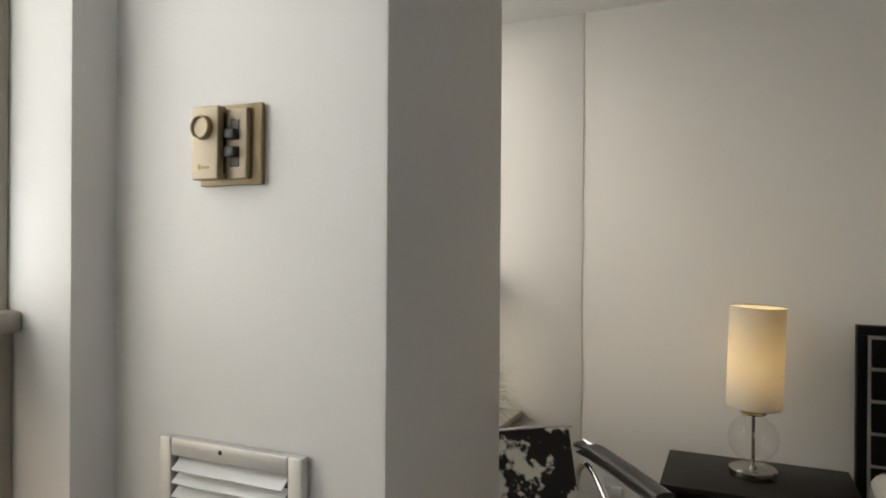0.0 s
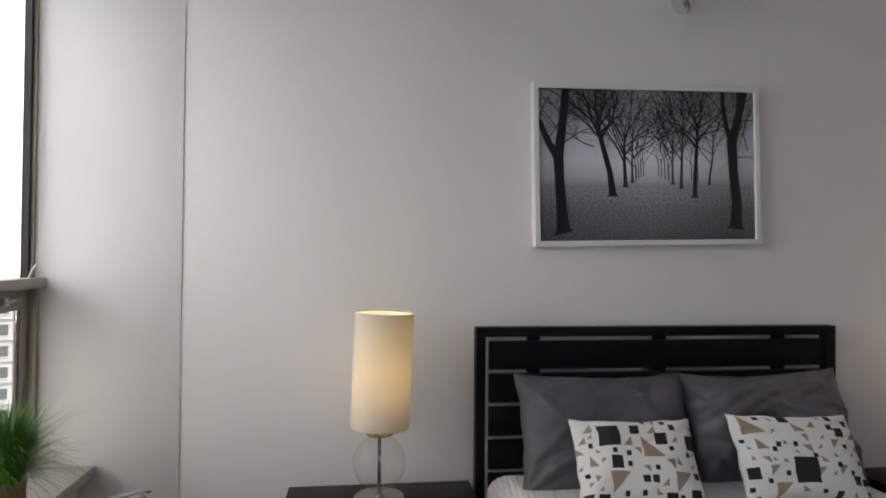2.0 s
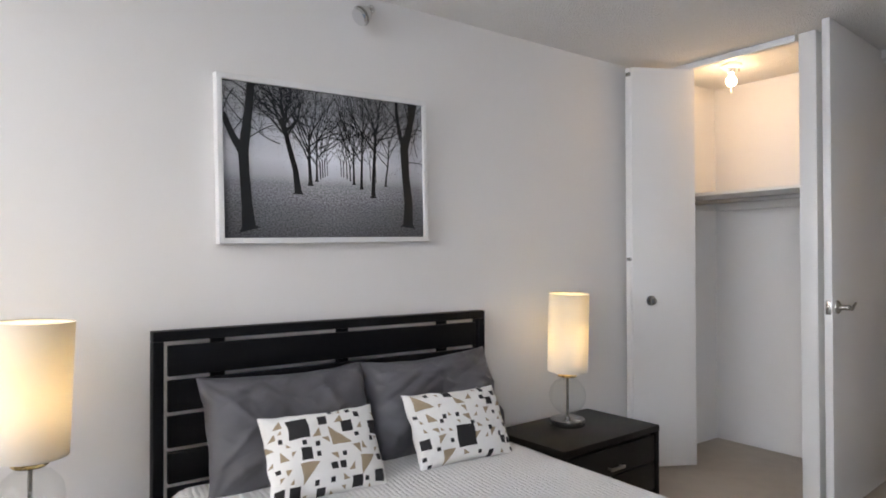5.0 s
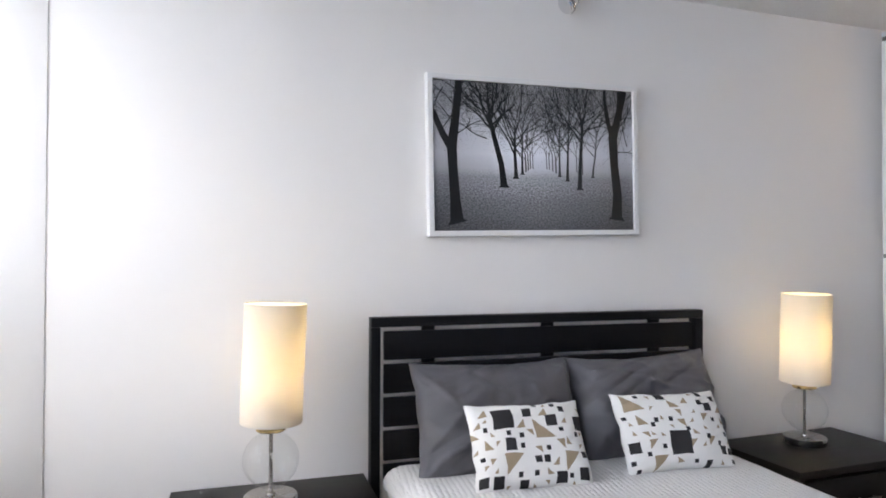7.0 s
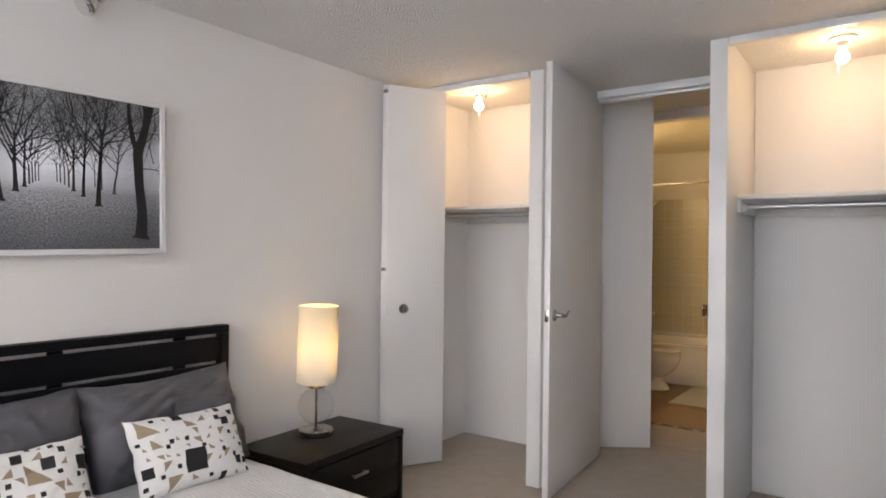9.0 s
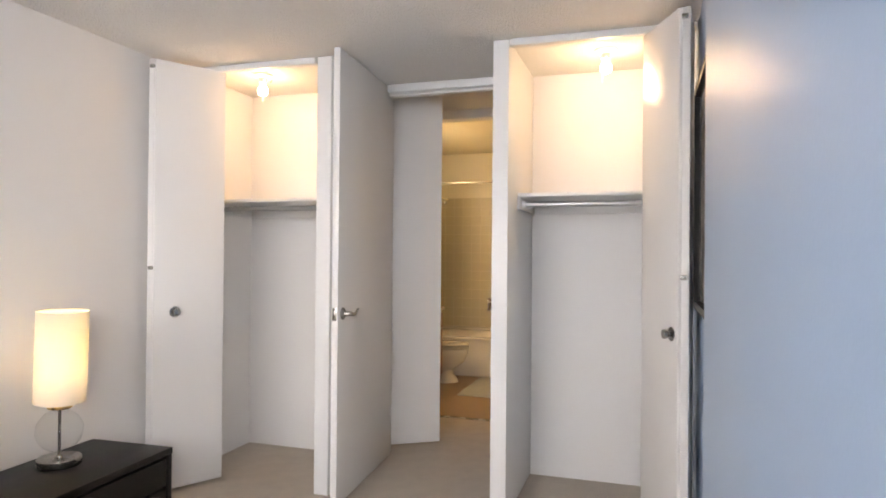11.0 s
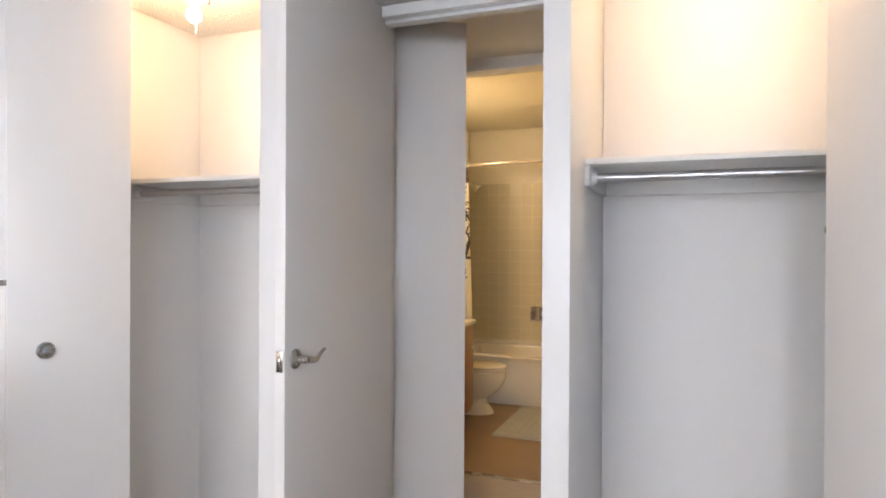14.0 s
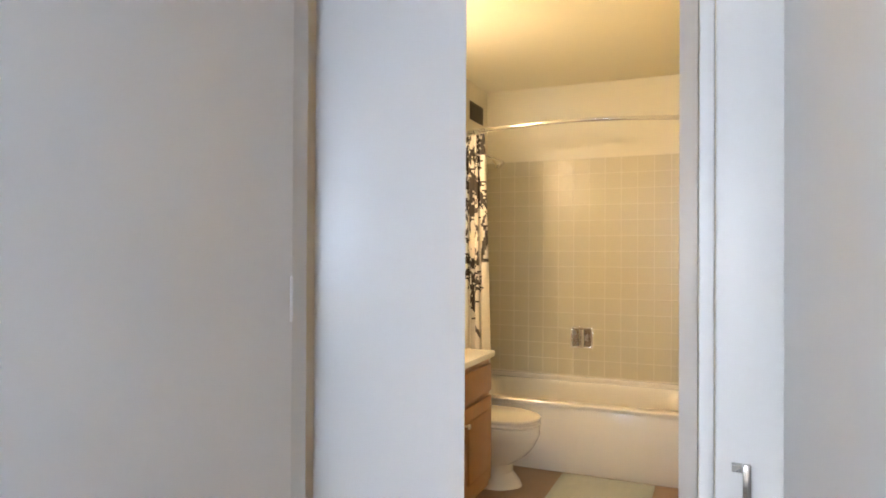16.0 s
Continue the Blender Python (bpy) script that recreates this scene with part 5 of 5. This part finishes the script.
def toilet():
    t = thing("toilet", "bone porcelain toilet with a closed seat beside the bathtub", "toilet", Matrix.Translation((3.275, -0.215, -0.042)))

    def oval(profile, steps=44):
        """(half width, front reach, back reach, z) rings, open along y."""
        bm = bmesh.new()
        rings = []
        for hw, fr, bk, z in profile:
            row = []
            for k in range(steps):
                a = 2 * math.pi * k / steps
                c, s = math.cos(a), math.sin(a)
                mid = -0.405
                row.append(bm.verts.new((hw * c, mid + (bk if s > 0 else fr) * s, z)))
            rings.append(row)
        for a, b in zip(rings, rings[1:]):
            for k in range(steps):
                bm.faces.new((a[k], a[(k + 1) % steps], b[(k + 1) % steps], b[k]))
        bm.faces.new(list(reversed(rings[0])))
        bm.faces.new(rings[-1])
        bmesh.ops.recalc_face_normals(bm, faces=bm.faces)
        return bm

    part("bowl", oval([(0.128, 0.17, 0.20, 0.042), (0.122, 0.155, 0.20, 0.075), (0.100, 0.115, 0.18, 0.12), (0.100, 0.12, 0.18, 0.17), (0.140, 0.20, 0.20, 0.225), (0.165, 0.245, 0.20, 0.28), (0.174, 0.262, 0.20, 0.32), (0.182, 0.272, 0.20, 0.34), (0.182, 0.272, 0.20, 0.392), (0.172, 0.262, 0.19, 0.398)]), PORCELAIN, t)
    part("seat", oval([(0.183, 0.275, 0.19, 0.399), (0.188, 0.280, 0.192, 0.406), (0.186, 0.278, 0.19, 0.413), (0.174, 0.266, 0.19, 0.416), (0.172, 0.264, 0.188, 0.422)]), PORCELAIN, t, "bone plastic seat")
    part("lid", oval([(0.182, 0.274, 0.19, 0.4255), (0.187, 0.279, 0.192, 0.433), (0.184, 0.276, 0.19, 0.443), (0.165, 0.255, 0.17, 0.449)]), PORCELAIN, t, "closed bone lid")
    tank = part("tank", boxed(-0.23, 0.23, -0.195, -0.005, 0.40, 0.74, bevel=0.02), PORCELAIN, t)
    part("tank_lid", boxed(-0.24, 0.24, -0.205, -0.002, 0.742, 0.775, bevel=0.01), PORCELAIN, tank)


toilet()


def vanity():
    x0, x1, yf, yb = 2.05, 2.985, -0.692, -0.201
    v = thing("vanity", "honey oak bathroom vanity with a drawer and panel door", "vanity cabinet", Matrix())
    part("cabinet", boxed(x0, x1, yf, yb, 0.09, 0.772, bevel=0.003), OAK, v)
    part("toe_kick", boxed(x0 + 0.01, x1 - 0.01, yf + 0.06, yb, 0.0, 0.089), OAK, v, smooth=False)
    for a, b in ((2.56, 2.975), (2.10, 2.52)):
        part("drawer", boxed(a, b, yf - 0.018, yf - 0.001, 0.60, 0.745, bevel=0.006), OAK, v)
        d = part("door", boxed(a, b, yf - 0.018, yf - 0.001, 0.13, 0.578, bevel=0.006), OAK, v)
        part("raised_panel", boxed(a + 0.06, b - 0.06, yf - 0.026, yf - 0.0185, 0.20, 0.51, bevel=0.006), OAK, d)
        part("knob", lathe([(0, 0), (0.006, 0), (0.006, 0.012), (0.014, 0.018), (0.012, 0.026), (0, 0.028)], 20, Matrix.Translation((a + 0.03, yf - 0.018, 0.50)) @ Matrix.Rotation(radians(90), 4, "X")), COUNTER, d, "small pale knob")
    part("countertop", boxed(x0, x1 + 0.035, yf - 0.022, yb, 0.774, 0.806, bevel=0.006), COUNTER, v, "white cultured marble top")


vanity()
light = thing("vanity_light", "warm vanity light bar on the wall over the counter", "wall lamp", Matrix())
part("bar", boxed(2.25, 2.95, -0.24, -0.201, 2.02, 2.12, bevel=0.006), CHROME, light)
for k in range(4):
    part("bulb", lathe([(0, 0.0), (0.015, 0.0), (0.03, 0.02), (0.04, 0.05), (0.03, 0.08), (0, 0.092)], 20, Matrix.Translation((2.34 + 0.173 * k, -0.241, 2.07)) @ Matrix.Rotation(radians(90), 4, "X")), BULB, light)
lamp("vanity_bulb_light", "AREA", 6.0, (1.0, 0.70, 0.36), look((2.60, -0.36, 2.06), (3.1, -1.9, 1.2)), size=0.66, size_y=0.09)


def bath_mat():
    bm = bmesh.new()
    nx, ny = 34, 34
    g = [[bm.verts.new((2.66 + (3.575 - 2.66) * i / nx, -1.49 + (0.53) * j / ny, 0.009 + 0.004 * noise.noise((i * 0.35, j * 0.35, 2)) + 0.002 * math.sin(j * 1.9))) for j in range(ny + 1)] for i in range(nx + 1)]
    for i in range(nx):
        for j in range(ny):
            bm.faces.new((g[i][j], g[i + 1][j], g[i + 1][j + 1], g[i][j + 1]))
    low = bmesh.ops.extrude_face_region(bm, geom=list(bm.faces))["geom"]
    for v in low:
        if isinstance(v, bmesh.types.BMVert):
            v.co.z = -0.002
    bmesh.ops.recalc_face_normals(bm, faces=bm.faces)
    solid("bath_mat", bm, MAT_TEXTILE, "pale grey-green bath mat in front of the bathtub", "bath mat")


bath_mat()


def rod_x(y):
    u = (y + 0.98) / 0.775
    return 3.615 - 0.20 * (1 - u * u)


def shower():
    r = thing("shower_rod", "curved chrome shower rod over the bathtub", "shower rod", Matrix())
    ys = [-0.222 - (1.516) * i / 30 for i in range(31)]
    part("bar", tube([(rod_x(y), y, 2.10) for y in ys], 0.0125, 14), CHROME, r)
    for y, a in ((-0.204, 90), (-1.757, -90)):
        part("flange", lathe([(0, 0), (0.036, 0), (0.032, 0.008), (0.016, 0.016), (0, 0.016)], 24, Matrix.Translation((rod_x(-0.222), y, 2.10)) @ Matrix.Rotation(radians(a), 4, "X")), CHROME, r)
    # bunched curtain with printed dark branches
    rng = random.Random(21)
    strokes = []

    def twig(u, v, a, L, w, level):
        pts = [(u, v)]
        for i in range(6):
            a += rng.uniform(-0.35, 0.35)
            u, v = u + math.cos(a) * L / 6, v + math.sin(a) * L / 6
            pts.append((u, v))
            if level and rng.random() < 0.75:
                twig(u, v, a + rng.choice((-1, 1)) * rng.uniform(0.5, 1.2), L * 0.5, w * 0.75, level - 1)
        strokes.extend((p, q, w) for p, q in zip(pts, pts[1:]))

    for k in range(9):
        twig(rng.uniform(0, 0.75), 0.2 + 0.2 * k, rng.uniform(0.7, 2.4), 0.5, 0.024, 3)
    nu, nv, wide, tall = 110, 170, 0.75, 1.86
    dark = np.zeros((nu, nv), bool)
    cu, cv = np.meshgrid((np.arange(nu) + 0.5) / nu * wide, (np.arange(nv) + 0.5) / nv * tall, indexing="ij")
    for (a, b), (c, d), w in strokes:
        L2 = (c - a) ** 2 + (d - b) ** 2 + 1e-9
        t = np.clip(((cu - a) * (c - a) + (cv - b) * (d - b)) / L2, 0, 1)
        dark |= np.hypot(cu - a - t * (c - a), cv - b - t * (d - b)) < w / 2
    white = material("curtain_white", (0.78, 0.74, 0.66), 0.8, vary=0.03, scale=12, bump=0.1, bump_scale=300)
    brown = material("curtain_dark_print", (0.045, 0.035, 0.03), 0.8, vary=0.1)
    bm = bmesh.new()
    g = []
    for i in range(nu + 1):
        u = i / nu
        y = -0.215 - 0.265 * u
        row = []
        for j in range(nv + 1):
            v = j / nv
            amp = 0.026 * (0.7 + 0.5 * (1 - v))
            x = rod_x(y) - 0.01 + amp * math.sin(u * 38 + 0.6 * math.sin(v * 3)) - 0.03 * (1 - v)
            row.append(bm.verts.new((x, y + 0.010 * math.sin(u * 61 + v * 2) - 0.05 * (1 - v) * u, 0.215 + tall * v)))
        g.append(row)
    for i in range(nu):
        for j in range(nv):
            f = bm.faces.new((g[i][j], g[i + 1][j], g[i + 1][j + 1], g[i][j + 1]))
            f.material_index = int(dark[i, j])
    c = thing("shower_curtain", "white shower curtain with dark branch print, drawn aside", "shower curtain", Matrix())
    part("cloth", bm, [white, brown], c)
    for k in range(7):
        y = -0.225 - 0.25 * k / 6
        part("ring", tube([(rod_x(y) + 0.0195 * math.cos(a), y, 2.094 + 0.021 * math.sin(a)) for a in [2 * math.pi * i / 16 for i in range(17)]], 0.0022, 6), CHROME, c)
    h = thing("wall_shower", "chrome wall shower with a bent arm", "shower", Matrix.Translation((-0.10, -0.075, -0.02)))
    part("arm", tube([(3.95, -0.13, 2.03), (3.95, -0.25, 2.03), (3.95, -0.31, 2.01), (3.95, -0.35, 1.985)], 0.009, 12), CHROME, h)
    m = Matrix.Translation((3.95, -0.345, 1.99)) @ Matrix.Rotation(radians(-140), 4, "X")
    part("head", lathe([(0, 0), (0.014, 0), (0.016, 0.02), (0.032, 0.05), (0.038, 0.065), (0.035, 0.072), (0, 0.072)], 28, Matrix.Translation((3.95, -0.340, 1.992)) @ Matrix.Rotation(radians(132), 4, "X")), CHROME, h)


shower()


def wall_bits():
    s = thing("soap_dish", "recessed chrome soap dish in the tiled wall", "soap dish", Matrix.Translation((4.3205, -0.925, 0.735)))
    bm = bmesh.new()
    for a in ((-0.080, -0.066, -0.075, 0.075), (0.066, 0.080, -0.075, 0.075), (-0.066, 0.066, 0.062, 0.075), (-0.066, 0.066, -0.075, -0.062)):
        box(bm, -0.010, 0.0, a[0], a[1], a[2], a[3], bevel=0.002)
    part("frame", bm, CHROME, s)
    part("recess", boxed(-0.002, 0.0, -0.066, 0.066, -0.062, 0.062), NICKEL, s, smooth=False)
    part("bar", lathe([(0, -0.060), (0.022, -0.060), (0.022, 0.060), (0, 0.060)], 20, Matrix.Translation((-0.010, 0.0, 0))), CHROME, s)
    v = thing("bathroom_vent", "dark louvred vent high on the bathroom wall", "vent", Matrix.Translation((4.08, -0.201, 2.345)))
    part("frame", boxed(-0.13, 0.13, -0.008, 0, -0.065, 0.065, bevel=0.003), VENT_AND_GAP_SHADE, v)
    for k in range(6):
        part("slat", boxed(-0.115, 0.115, -0.014, -0.0085, -0.05 + 0.018 * k, -0.042 + 0.018 * k), VENT_AND_GAP_SHADE, v, smooth=False)


wall_bits()

# ---- tiles over the bathtub ----
part("grout_bed", boxed(4.3225, 4.329, -1.755, -0.202, 0.43, 2.017), GROUT, wall_tile, smooth=False)
P = 0.1105
tile = mesh_of("tile", boxed(-0.0036, 0.0, -P / 2 + 0.0020, P / 2 - 0.0020, -P / 2 + 0.0020, P / 2 - 0.0020, bevel=0.0014), TILE, False)
for i in range(14):
    for j in range(14):
        y, z = -0.255 - P * i, 2.012 - P / 2 - P * j
        t = new("tile", tile)
        t.parent = wall_tile
        t.location = (4.3245, y, z)
        t.rotation_euler = (0, random.uniform(-0.0012, 0.0012), random.uniform(-0.0012, 0.0012))
side = bmesh.new()
for i in range(6):
    for j in range(14):
        x, z = 4.325 - P * (i + 0.5), 2.012 - P * (j + 0.5)
        box(side, x - P / 2 + 0.0016, x + P / 2 - 0.0016, -0.206, -0.2005, z - P / 2 + 0.0016, z + P / 2 - 0.0016)
structure("wall_bathroom_side_tiles", side, TILE, "beige glazed tiles beside the bathtub", "tiles")
